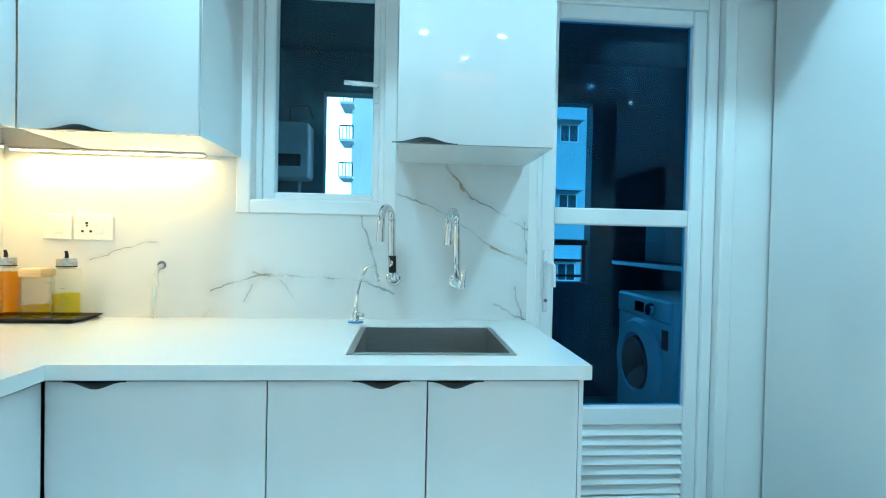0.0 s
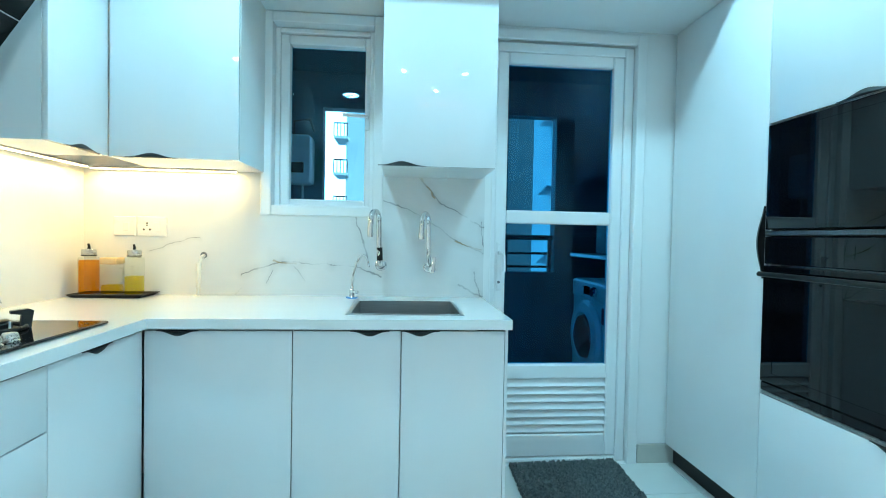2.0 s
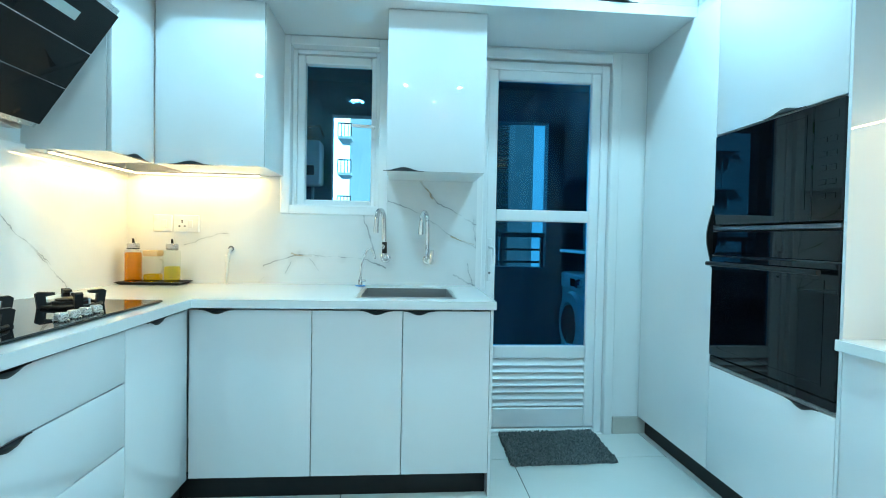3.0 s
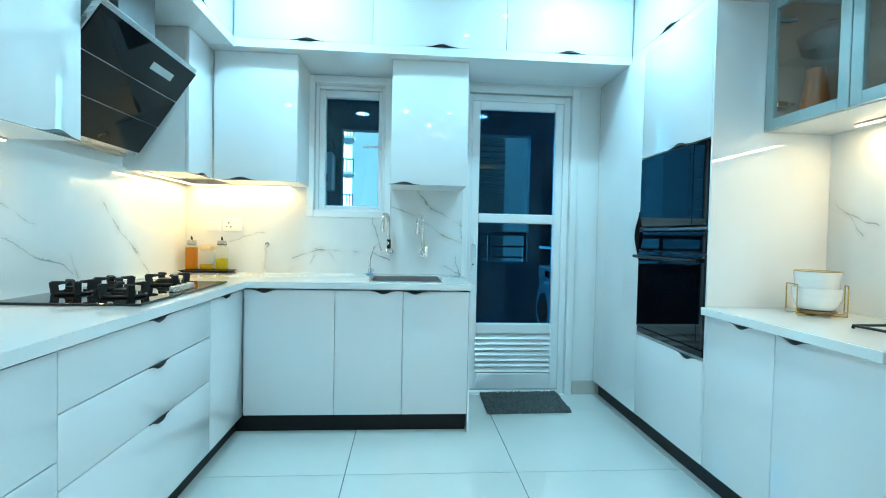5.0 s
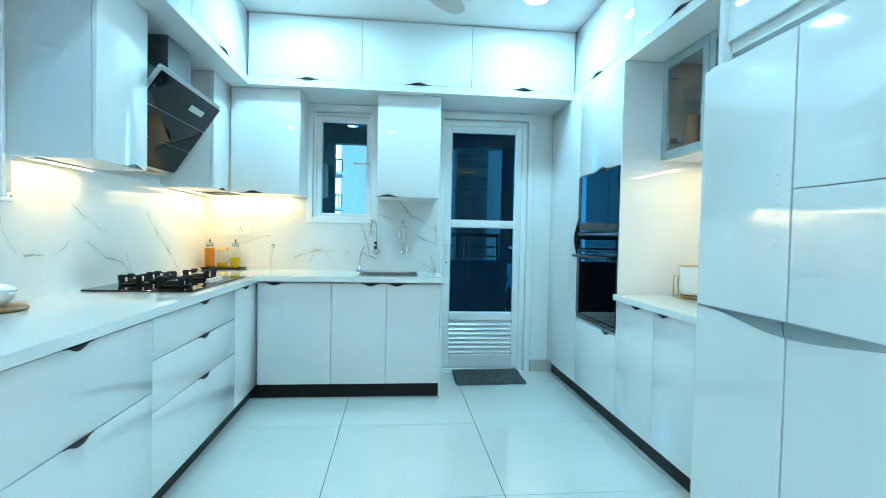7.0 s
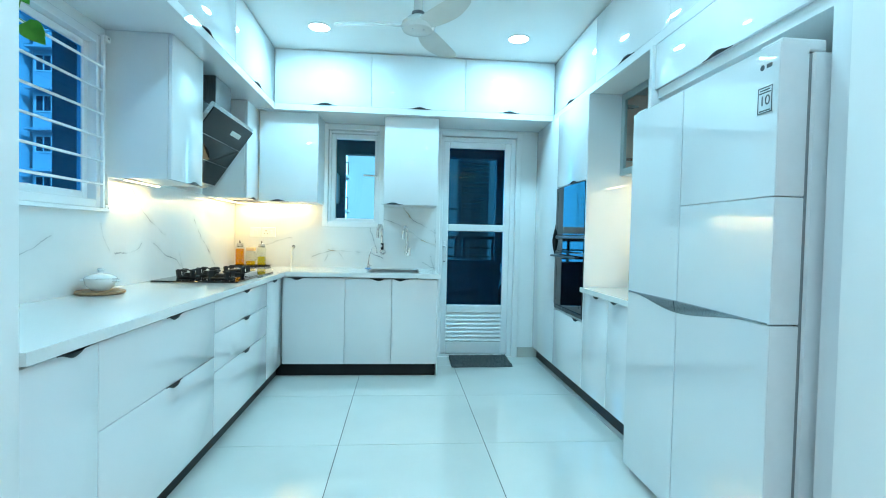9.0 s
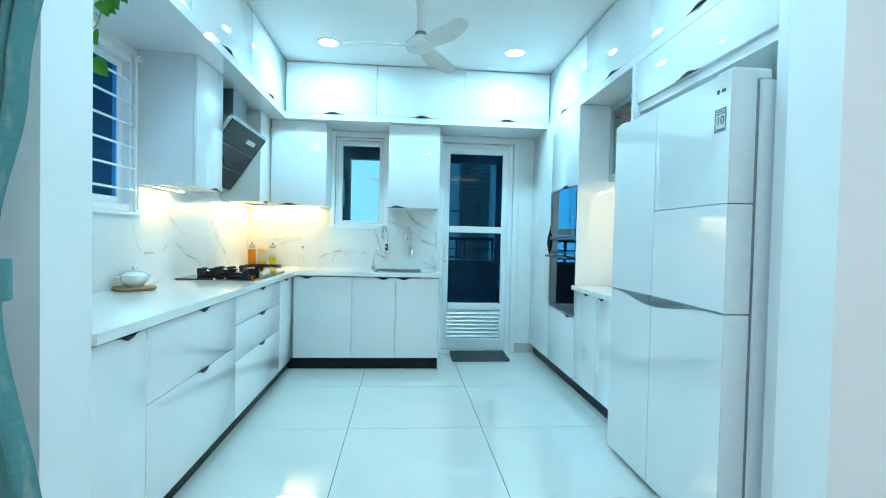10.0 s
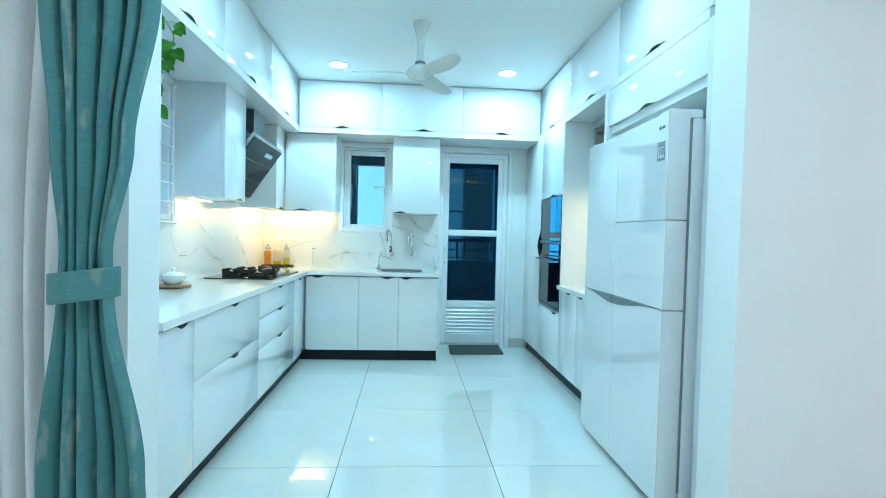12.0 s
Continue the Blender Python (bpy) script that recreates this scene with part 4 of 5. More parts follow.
# ---- hob ----
HX0, HX1, HB0, HB1 = -1.145, -0.648, -0.462, 0.340
HZ = TOP_Z
hob = thing("gas_hob", (-0.91, -0.04, HZ), "black glass gas hob with cast-iron supports on the worktop", "hob")
part("glass_top", boxed(HX0, HX1, HB0, HB1, HZ + 0.001, HZ + 0.010, bevel=0.003), GLASS_BLACK, hob, "black tempered glass top")
HT = HZ + 0.010
for bx, by, r in ((-1.035, -0.21, 0.030), (-0.81, -0.27, 0.042), (-0.985, -0.03, 0.032), (-0.86, 0.17, 0.052)):
    bn = part("burner", lathe(bmesh.new(), bx, by, [(r * 1.25, HT), (r * 1.25, HT + 0.004), (r, HT + 0.006), (r, HT + 0.018), (r * 0.9, HT + 0.020), (r * 0.55, HT + 0.0205)], 28), CAST_IRON, hob, "cast-iron gas burner")
    part("burner_cap", lathe(bmesh.new(), bx, by, [(r * 0.86, HT + 0.0208), (r * 0.86, HT + 0.026), (r * 0.78, HT + 0.029), (0.004, HT + 0.030)], 28), BLACK_METAL, bn)
    part("igniter", tube(bmesh.new(), [(bx + r * 1.1, by, HT + 0.003), (bx + r * 1.1, by, HT + 0.026)], 0.003), PORCELAIN, bn, "white ceramic igniter")
    ps = part("pan_support", tube(bmesh.new(), [(bx + (r + 0.028) * math.cos(2 * math.pi * i / 24), by + (r + 0.028) * math.sin(2 * math.pi * i / 24), HT + 0.006) for i in range(25)], 0.006, n=8), CAST_IRON, hob, "cast-iron pan support")
    for k in range(4):
        a = radians(45 + 90 * k)
        cx, cy = math.cos(a), math.sin(a)
        R0 = r + 0.028
        bm = bmesh.new()
        prof = [(R0 + 0.010, 0.0), (R0 + 0.016, 0.046), (R0 + 0.006, 0.052), (R0 - 0.034, 0.049), (R0 - 0.034, 0.041), (R0 - 0.010, 0.037), (R0 - 0.014, 0.0)]
        rings = [[bm.verts.new((bx + u * cx - w * cy, by + u * cy + w * cx, HT + 0.0005 + z)) for u, z in prof] for w in (-0.011, 0.011)]
        bm.faces.new(rings[0][::-1])
        bm.faces.new(rings[1])
        for i in range(7):
            j = (i + 1) % 7
            bm.faces.new((rings[0][i], rings[0][j], rings[1][j], rings[1][i]))
        part("prong", bm, CAST_IRON, ps, smooth=20)
for i in range(4):
    ky = -0.115 + i * 0.050
    part("knob", lathe(bmesh.new(), -0.700, ky, [(0.019, HT), (0.020, HT + 0.004), (0.0170, HT + 0.006), (0.0165, HT + 0.019), (0.014, HT + 0.023), (0.004, HT + 0.0235)], 26), STEEL, hob, "chrome control knob")

# ---- sink and taps ----
SINK_STEEL = textured("sink_steel", (0.36, 0.37, 0.37), (0.44, 0.45, 0.45), 12, 0.38, metal=1.0, rough_var=0.08, stretch=(1, 30, 30))
sk = thing("sink", (0.265, 0.72, 0.64), "rectangular brushed steel sink set in the worktop", "sink")
bm = bmesh.new()
zr = TOP_Z + 0.0025
o = [(0.048, 0.528), (0.478, 0.528), (0.478, 0.918), (0.048, 0.918)]
inn = [(0.066, 0.550), (0.464, 0.550), (0.464, 0.896), (0.066, 0.896)]
flo = [(0.072, 0.556), (0.458, 0.556), (0.458, 0.890), (0.072, 0.890)]
lay = [[bm.verts.new((x, y, z)) for x, y in ring] for ring, z in ((o, TOP_Z + 0.0005), (o, zr), (inn, zr), (inn, zr - 0.004), (flo, 0.640))]
for a, b in zip(lay, lay[1:]):
    for i in range(4):
        bm.faces.new((a[i], a[(i + 1) % 4], b[(i + 1) % 4], b[i]))
bm.faces.new(lay[-1])
part("basin", bm, SINK_STEEL, sk, smooth=20)
part("drain", lathe(bmesh.new(), 0.265, 0.74, [(0.045, 0.6405), (0.045, 0.643), (0.036, 0.644), (0.030, 0.642), (0.006, 0.642)], 24), CHROME, sk, "chrome drain")


def arc(cx, cz, r, a0, a1, n=12):
    return [(cx + r * math.cos(radians(a0 + (a1 - a0) * i / n)), cz + r * math.sin(radians(a0 + (a1 - a0) * i / n))) for i in range(n + 1)]


def wall_tap(x, z, lever):
    """A swan-neck spout on a wall flange: up from the wall, over and down towards the room."""
    t = thing("wall_tap", (x, 1.08, z), "chrome swan-neck wall tap above the sink", "tap", "wall taps")
    bm = lathe(bmesh.new(), 0, 0, [(0.027, 0.0), (0.027, 0.006), (0.022, 0.012), (0.016, 0.014)], 28)
    bmesh.ops.transform(bm, matrix=pose(x + 0.008, 1.0795, z, 90, 0, 0), verts=bm.verts[:])
    part("flange", bm, CHROME, t)
    pts = [(x + 0.008, 1.066, z), (x + 0.007, 1.045, z + 0.001), (x + 0.006, 1.030, z + 0.008), (x + 0.005, 1.021, z + 0.025), (x + 0.003, 1.018, z + 0.06), (x + 0.001, 1.018, z + 0.12), (x, 1.018, z + 0.185)]
    r, ax, ay = 0.042, -0.40, -0.917
    for k in range(1, 19):
        a = math.pi * k / 18
        go = r * (1 - math.cos(a))
        pts.append((x + ax * go, 1.018 + ay * go, z + 0.200 + 1.15 * r * math.sin(a)))
    ex, ey = x + ax * 2 * r, 1.018 + ay * 2 * r
    pts += [(ex - 0.001, ey, z + 0.180), (ex - 0.002, ey, z + 0.158)]
    part("spout", tube(bmesh.new(), pts, 0.0128, n=18), CHROME, t)
    part("aerator", tube(bmesh.new(), [(ex - 0.002, ey, z + 0.160), (ex - 0.002, ey, z + 0.132)], 0.0142, n=18), CHROME, t)
    if lever:
        bm = boxed(x + 0.014, x + 0.030, 0.999, 1.006, z - 0.022, z + 0.052, bevel=0.003)
        for v in bm.verts:
            if v.co.z > z:
                v.co.x += 0.006
        part("lever", bm, CHROME, t, "flat chrome lever")
        part("valve", tube(bmesh.new(), [(x + 0.006, 1.045, z), (x + 0.02, 1.002, z - 0.008)], 0.017, n=16), CHROME, t)
    else:
        # Black sleeve stands for a dark reflection low on the chrome neck.
        part("valve", tube(bmesh.new(), [(x + 0.005, 1.021, z + 0.025), (x + 0.003, 1.018, z + 0.085)], 0.0138, n=16), BLACK_METAL, t, "dark reflection on the spout, built as a sleeve")
    return t


wall_tap(0.140, 0.984, False)
wall_tap(0.368, 0.978, True)
ro = thing("filter_tap", (0.022, 1.0, TOP_Z), "slim steel filtered-water tap standing on the worktop", "tap")
part("base", lathe(bmesh.new(), 0.022, 1.0, [(0.021, TOP_Z), (0.021, TOP_Z + 0.006), (0.013, TOP_Z + 0.010), (0.012, TOP_Z + 0.035), (0.008, TOP_Z + 0.040), (0.007, TOP_Z + 0.055)], 24), CHROME, ro)
pts = [(0.022, 1.0, TOP_Z + 0.050), (0.026, 0.998, TOP_Z + 0.10), (0.040, 0.994, TOP_Z + 0.155), (0.056, 0.988, TOP_Z + 0.190), (0.070, 0.984, TOP_Z + 0.199), (0.086, 0.979, TOP_Z + 0.190), (0.096, 0.975, TOP_Z + 0.165), (0.099, 0.974, TOP_Z + 0.145)]
part("spout", tube(bmesh.new(), pts, 0.0052, n=10), CHROME, ro)
part("base_ring", lathe(bmesh.new(), 0.022, 1.0, [(0.022, TOP_Z + 0.0005), (0.027, TOP_Z + 0.001), (0.026, TOP_Z + 0.006), (0.0215, TOP_Z + 0.007)], 24), textured("blue_plastic", (0.02, 0.16, 0.42), (0.03, 0.22, 0.50), 12, 0.35), ro, "blue plastic base ring")
part("valve_knob", tube(bmesh.new(), [(0.030, 0.99, TOP_Z + 0.030), (0.050, 0.98, TOP_Z + 0.030)], 0.007, n=12), CHROME, ro)
PLASTIC = textured("white_pipe", (0.72, 0.70, 0.64), (0.80, 0.78, 0.72), 14, 0.4)
pipe = thing("gas_pipe_stub", (-0.665, 1.07, TOP_Z), "short white pipe with a tap coming out of the marble", "pipe")
part("pipe", tube(bmesh.new(), [(-0.662, 1.082, 1.016), (-0.664, 1.060, 1.010), (-0.668, 1.050, 0.985), (-0.672, 1.050, 0.92), (-0.676, 1.052, 0.836)], 0.0085, n=12), PLASTIC, pipe)
part("valve", boxed(-0.681, -0.660, 1.040, 1.060, 0.945, 0.985, bevel=0.004), PLASTIC, pipe)
bm = lathe(bmesh.new(), 0, 0, [(0.008, 0), (0.015, 0), (0.015, 0.002), (0.008, 0.002)], 18)
bmesh.ops.transform(bm, matrix=pose(-0.662, 1.0798, 1.018, 90, 0, 0), verts=bm.verts[:])
part("hole_ring", bm, DARK_STEEL, pipe)

# ---- switch plates ----
s1 = thing("switch_plate", (-1.03, 1.08, 1.14), "white single light switch plate on the marble", "switch", "wall plates")
part("plate", boxed(-1.052, -0.958, 1.070, 1.0795, 1.101, 1.189, bevel=0.003), SOCKET, s1)
part("rocker", boxed(-1.009, -0.983, 1.066, 1.0705, 1.123, 1.163, bevel=0.002), SOCKET, s1)
s2 = thing("socket_plate", (-0.915, 1.08, 1.14), "white power socket plate with a switch on the marble", "socket", "wall plates")
part("plate", boxed(-0.951, -0.823, 1.070, 1.0795, 1.100, 1.190, bevel=0.003), SOCKET, s2)
part("rocker", boxed(-0.876, -0.853, 1.066, 1.0705, 1.123, 1.163, bevel=0.002), SOCKET, s2)
for dx, dz, w in ((-0.934, 1.159, 0.0045), (-0.934, 1.150, 0.0035), (-0.948, 1.131, 0.0045), (-0.921, 1.131, 0.0045)):
    bm = lathe(bmesh.new(), 0, 0, [(0.0005, 0), (w, 0), (w, 0.0012), (0.0005, 0.0012)], 12)
    bmesh.ops.transform(bm, matrix=pose(dx + 0.027, 1.0699, dz, 90, 0, 0), verts=bm.verts[:])
    part("pin_hole", bm, DARK_HOLE, s2)

# ---- oil bottles on a tray ----
tray = bmesh.new()
lay = []
for (hx, hy), z in (((0.150, 0.066), 0.001), ((0.172, 0.080), 0.014), ((0.168, 0.076), 0.014), ((0.146, 0.062), 0.005)):
    lay.append([tray.verts.new((-1.008 + sx * hx * 0.91, 1.0 + 0.001 + sy * hy * 0.95, TOP_Z + z)) for sx, sy in ((-1, -1), (1, -1), (1, 1), (-1, 1))])
for a, b in zip(lay, lay[1:]):
    for i in range(4):
        tray.faces.new((a[i], a[(i + 1) % 4], b[(i + 1) % 4], b[i]))
tray.faces.new(lay[0][::-1])
tray.faces.new(lay[-1])
solo("serving_tray", tray, BLACK, "black rectangular tray carrying three glass containers", "tray", smooth=20)


def liquid(name, c):
    return thin_glass(name, c, 1.33)


OIL_ORANGE, OIL_YELLOW, OIL_GOLD = liquid("orange_oil", (1.0, 0.62, 0.03)), liquid("yellow_oil", (0.97, 0.86, 0.06)), liquid("golden_oil", (0.98, 0.80, 0.05))
BZ = TOP_Z + 0.0065


def square_prism(bm, cx, cy, h, z0, z1, bevel):
    return box(bm, cx - h, cx + h, cy - h, cy + h, z0, z1, bevel=bevel, seg=3)


def oil_bottle(cx, cy, fill, oil, label):
    b = thing("oil_bottle", (cx, cy, BZ), label, "bottle", "glass containers on the tray")
    bm = square_prism(bmesh.new(), cx, cy, 0.032, BZ, BZ + 0.166, 0.009)
    lathe(bm, cx, cy, [(0.026, BZ + 0.1640), (0.025, BZ + 0.1810), (0.024, BZ + 0.1820)], 24)
    part("glass_body", bm, JAR_GLASS, b, "clear square glass body")
    part("oil", square_prism(bmesh.new(), cx, cy, 0.0288, BZ + 0.005, BZ + fill, 0.007), oil, b)
    part("collar", lathe(bmesh.new(), cx, cy, [(0.0275, BZ + 0.1740), (0.0285, BZ + 0.1760), (0.0285, BZ + 0.1940), (0.026, BZ + 0.1980), (0.010, BZ + 0.2000)], 26), STEEL, b, "steel pouring collar")
    part("gasket", lathe(bmesh.new(), cx, cy, [(0.0288, BZ + 0.1700), (0.029, BZ + 0.1735), (0.027, BZ + 0.1740)], 26), BLACK, b)
    part("spout", tube(bmesh.new(), [(cx, cy, BZ + 0.1990), (cx, cy, BZ + 0.2120), (cx - 0.002, cy - 0.002, BZ + 0.2230)], 0.0062, n=12, r_end=0.004), BLACK, b, "dark pouring spout")
    for k in range(5):
        part("scale_mark", boxed(cx + 0.002, cx + 0.016, cy - 0.0326, cy - 0.0321, BZ + 0.030 + 0.024 * k, BZ + 0.0313 + 0.024 * k), INK, b)
    return b


oil_bottle(-1.110, 0.996, 0.152, OIL_ORANGE, "square glass bottle full of orange oil with steel spout")
oil_bottle(-0.922, 0.996, 0.084, OIL_YELLOW, "square glass bottle half full of yellow oil")
jar = thing("storage_jar", (-1.016, 1.000, BZ), "square glass jar with a bamboo lid and yellow oil", "jar", "glass containers on the tray")
part("glass_body", square_prism(bmesh.new(), -1.016, 1.000, 0.036, BZ, BZ + 0.134, 0.010), JAR_GLASS, jar)
part("oil", square_prism(bmesh.new(), -1.016, 1.000, 0.0328, BZ + 0.005, BZ + 0.045, 0.008), OIL_GOLD, jar)
BAMBOO = textured("bamboo", (0.62, 0.42, 0.20), (0.72, 0.52, 0.28), 12, 0.45, stretch=(1, 6, 12))
part("lid", square_prism(bmesh.new(), -1.016, 1.000, 0.0358, BZ + 0.135, BZ + 0.164, 0.006), BAMBOO, jar, "pale bamboo lid")
part("handle", tube(bmesh.new(), [(-0.982, 0.994, BZ + 0.118), (-0.966, 0.990, BZ + 0.116), (-0.965, 0.989, BZ + 0.06), (-0.982, 0.994, BZ + 0.045)], 0.005, n=10), JAR_GLASS, jar)

# ---- pot on a board ----
PX, PY = -1.088, -1.020
solo("wooden_board", lathe(bmesh.new(), PX, PY, [(0.092, TOP_Z + 0.001), (0.100, TOP_Z + 0.006), (0.100, TOP_Z + 0.013), (0.096, TOP_Z + 0.017), (0.004, TOP_Z + 0.0172)], 40), WOOD, "round wooden board lying on the worktop", "board")
pz = TOP_Z + 0.0176
pot = thing("serving_pot", (PX, PY, pz), "small white porcelain lidded pot on a wooden board", "pot")
part("bowl", lathe(bmesh.new(), PX, PY, [(0.036, pz), (0.042, pz + 0.006), (0.060, pz + 0.025), (0.066, pz + 0.052), (0.068, pz + 0.056), (0.063, pz + 0.056)], 40), PORCELAIN, pot)
part("lid", lathe(bmesh.new(), PX, PY, [(0.067, pz + 0.0565), (0.064, pz + 0.062), (0.040, pz + 0.076), (0.012, pz + 0.080), (0.009, pz + 0.088), (0.015, pz + 0.096), (0.010, pz + 0.104), (0.002, pz + 0.105)], 40), PORCELAIN, pot)
for s in (-1, 1):
    part("lug", tube(bmesh.new(), [(PX + 0.055 * s, PY - 0.014, pz + 0.044), (PX + 0.080 * s, PY - 0.012, pz + 0.047), (PX + 0.080 * s, PY + 0.012, pz + 0.047), (PX + 0.055 * s, PY + 0.014, pz + 0.044)], 0.005, n=10), PORCELAIN, pot)

# ---- door mat ----
bm = bmesh.new()
bmesh.ops.create_grid(bm, x_segments=110, y_segments=76, size=0.5)
rng = random.Random(5)
for v in bm.verts:
    e = max(abs(v.co.x), abs(v.co.y))
    tuft = 0.005 + 0.017 * rng.random() + 0.004 * math.sin(v.co.y * 160)
    if e > 0.499:
        tuft = 0.001
    x, y = v.co.x * 0.545, v.co.y * 0.375
    wob = 0.006 * noise.noise(Vector((x * 6, y * 6, 2.0))) + (0.010 * (rng.random() - 0.5) if e > 0.48 else 0.004 * (rng.random() - 0.5))
    v.co = Vector((1.056 + x + wob + 0.02 * y, 0.912 + y + wob + 0.035 * x, 0.0012 + tuft))
solo("door_mat", bm, MAT, "dark grey tufted chenille mat before the door", "mat", smooth=60)

# ---- ceiling fan ----
CX, CY = 0.385, -0.70
FAN_WHITE = textured("fan_enamel", (0.70, 0.68, 0.64), (0.76, 0.74, 0.70), 6, 0.25, rough_var=0.05)
fan = thing("ceiling_fan", (CX, CY, 2.300), "white three-bladed ceiling fan on a tapered rod", "fan")
part("canopy", lathe(bmesh.new(), CX, CY, [(0.058, CEIL - 0.002), (0.056, CEIL - 0.016), (0.040, CEIL - 0.06), (0.028, CEIL - 0.12), (0.024, CEIL - 0.19), (0.026, CEIL - 0.262), (0.030, CEIL - 0.267)], 30), FAN_WHITE, fan, "flared white rod cover")
part("ring", lathe(bmesh.new(), CX, CY, [(0.035, 2.382), (0.037, 2.376), (0.037, 2.368), (0.034, 2.364)], 30), DARK_STEEL, fan, "dark ring")
part("hub", lathe(bmesh.new(), CX, CY, [(0.034, 2.364), (0.060, 2.348), (0.088, 2.322), (0.094, 2.302), (0.084, 2.282), (0.050, 2.268), (0.004, 2.264)], 36), FAN_WHITE, fan)
for k, ang in enumerate((179, -61, 59)):
    a = radians(ang)
    e, f = Vector((math.cos(a), math.sin(a), 0)), Vector((-math.sin(a), math.cos(a), 0))
    bm = bmesh.new()
    rings = []
    for i in range(13):
        s = i / 12
        r = 0.075 + 0.385 * s
        w = 0.026 + 0.036 * math.sin(math.pi * min(1, 0.15 + s * 0.80)) ** 0.8
        if i == 12:
            w *= 0.62
        tw = radians(-20 + 7 * s)
        c = Vector((CX, CY, 2.300 - 0.006 * s)) + e * r + f * (0.02 * math.sin(math.pi * s))
        ring = []
        for u, h in ((-1, 0), (-0.5, 0.006), (0.4, 0.007), (1, 0), (0.4, -0.001), (-0.5, -0.002)):
            ring.append(bm.verts.new(c + f * (u * w * math.cos(tw)) + Vector((0, 0, u * w * math.sin(tw) + h))))
        rings.append(ring)
    for p, q in zip(rings, rings[1:]):
        for i in range(6):
            bm.faces.new((p[i], p[(i + 1) % 6], q[(i + 1) % 6], q[i]))
    bm.faces.new(rings[0])
    bm.faces.new(rings[-1][::-1])
    part("blade", bm, FAN_WHITE, fan, "white twisted fan blade", smooth=50)
for dx in (-0.03, 0.03):
    bm = lathe(bmesh.new(), CX + dx, CY - 0.05, [(0.006, 2.266), (0.005, 2.272), (0.001, 2.273)], 10)
    part("screw", bm, CHROME, fan)

# ---- recessed downlights ----
TRIM = textured("lamp_trim", (0.78, 0.78, 0.77), (0.82, 0.82, 0.81), 5, 0.3)
first = None
# The outer two fixtures of the adjoining room are added with the fill lamps.
for lx, ly in LAMPS + [p[:2] for p in DINING_AND_FILL]:
    if first is None:
        first = thing("downlight", (lx, ly, CEIL), "round recessed white downlight glowing in the ceiling", "downlight", "recessed downlights")
        part("trim_ring", lathe(bmesh.new(), lx, ly, [(0.082, CEIL - 0.001), (0.080, CEIL - 0.006), (0.073, CEIL - 0.007), (0.071, CEIL - 0.001)], 36), TRIM, first)
        part("diffuser", lathe(bmesh.new(), lx, ly, [(0.070, CEIL - 0.0005), (0.070, CEIL - 0.005), (0.003, CEIL - 0.0052)], 32), LED_COOL, first, "glowing lamp diffuser")
    else:
        copy_thing(first, pose(lx, ly, CEIL))

# ---- warm strips under the wall cabinets ----


def led_strip(x0, x1, y0, y1, z, watts, target_z=0.8, tint=WARM):
    s = thing("strip_light", ((x0 + x1) / 2, (y0 + y1) / 2, z), "slim warm white strip light below a wall cabinet", "strip light", "under-cabinet strips")
    part("channel", boxed(x0, x1, y0, y1, z - 0.008, z, bevel=0.001), STEEL, s)
    part("diffuser", boxed(x0 + 0.003, x1 - 0.003, y0 + 0.003, y1 - 0.003, z - 0.0115, z - 0.0082), LED_WARM, s, "glowing diffuser")
    area("strip_lamp", ((x0 + x1) / 2, (y0 + y1) / 2, z - 0.013), ((x0 + x1) / 2, (y0 + y1) / 2 + 0.0001, target_z), max(0.01, x1 - x0), max(0.01, y1 - y0), watts, tint)


led_strip(-1.12, -0.50, 1.015, 1.033, UZ0, 2.1)
led_strip(-1.12, -1.102, 0.43, 0.98, UZ0, 1.5)
led_strip(-1.12, -1.102, -0.78, -0.43, UZ0, 1.1)
led_strip(2.05, 2.068, -0.93, -0.37, GZ0 - 0.012, 2.3, tint=(1.0, 0.80, 0.42))

# ---- left window with rods ----
lw = thing("window_2", (LEFT_X, -1.4, 1.245), "white sliding window with blue tinted glass and horizontal rods", "window", kind="structure")
part("window_frame", bars_frame(bmesh.new(), "x", LEFT_X - 0.085, LEFT_X + 0.012, -1.95, -0.835, 1.246, 2.099, 0.042), UPVC, lw)
for y0, y1, dx in ((-1.43, -0.877, -0.03), (-1.908, -1.36, -0.058)):
    s = part("sash", bars_frame(bmesh.new(), "x", LEFT_X + dx - 0.022, LEFT_X + dx, y0, y1, 1.288, 2.057, 0.036), UPVC, lw)
    part("pane", boxed(LEFT_X + dx - 0.014, LEFT_X + dx - 0.009, y0 + 0.034, y1 - 0.034, 1.322, 2.023), BLUE_PANE, s).visible_shadow = False
part("window_sill", boxed(LEFT_X + 0.001, LEFT_X + 0.040, -2.0, -0.815, 1.226, 1.244, bevel=0.003), UPVC, lw)
grill = thing("window_grill", (LEFT_X + 0.03, -1.4, 1.25), "white painted horizontal rod grille in front of the window", "grille")
for i in range(6):
    z = 1.363 + i * 0.1166
    part("rod", tube(bmesh.new(), [(LEFT_X + 0.026, -2.0, z), (LEFT_X + 0.026, -0.858, z)], 0.0065, n=10), UPVC, grill)
part("upright", boxed(LEFT_X + 0.018, LEFT_X + 0.034, -0.862, -0.846, 1.246, 2.105, bevel=0.002), UPVC, grill)
part("upright", boxed(LEFT_X + 0.018, LEFT_X + 0.034, -2.02, -2.00, 1.246, 2.105, bevel=0.002), UPVC, grill)
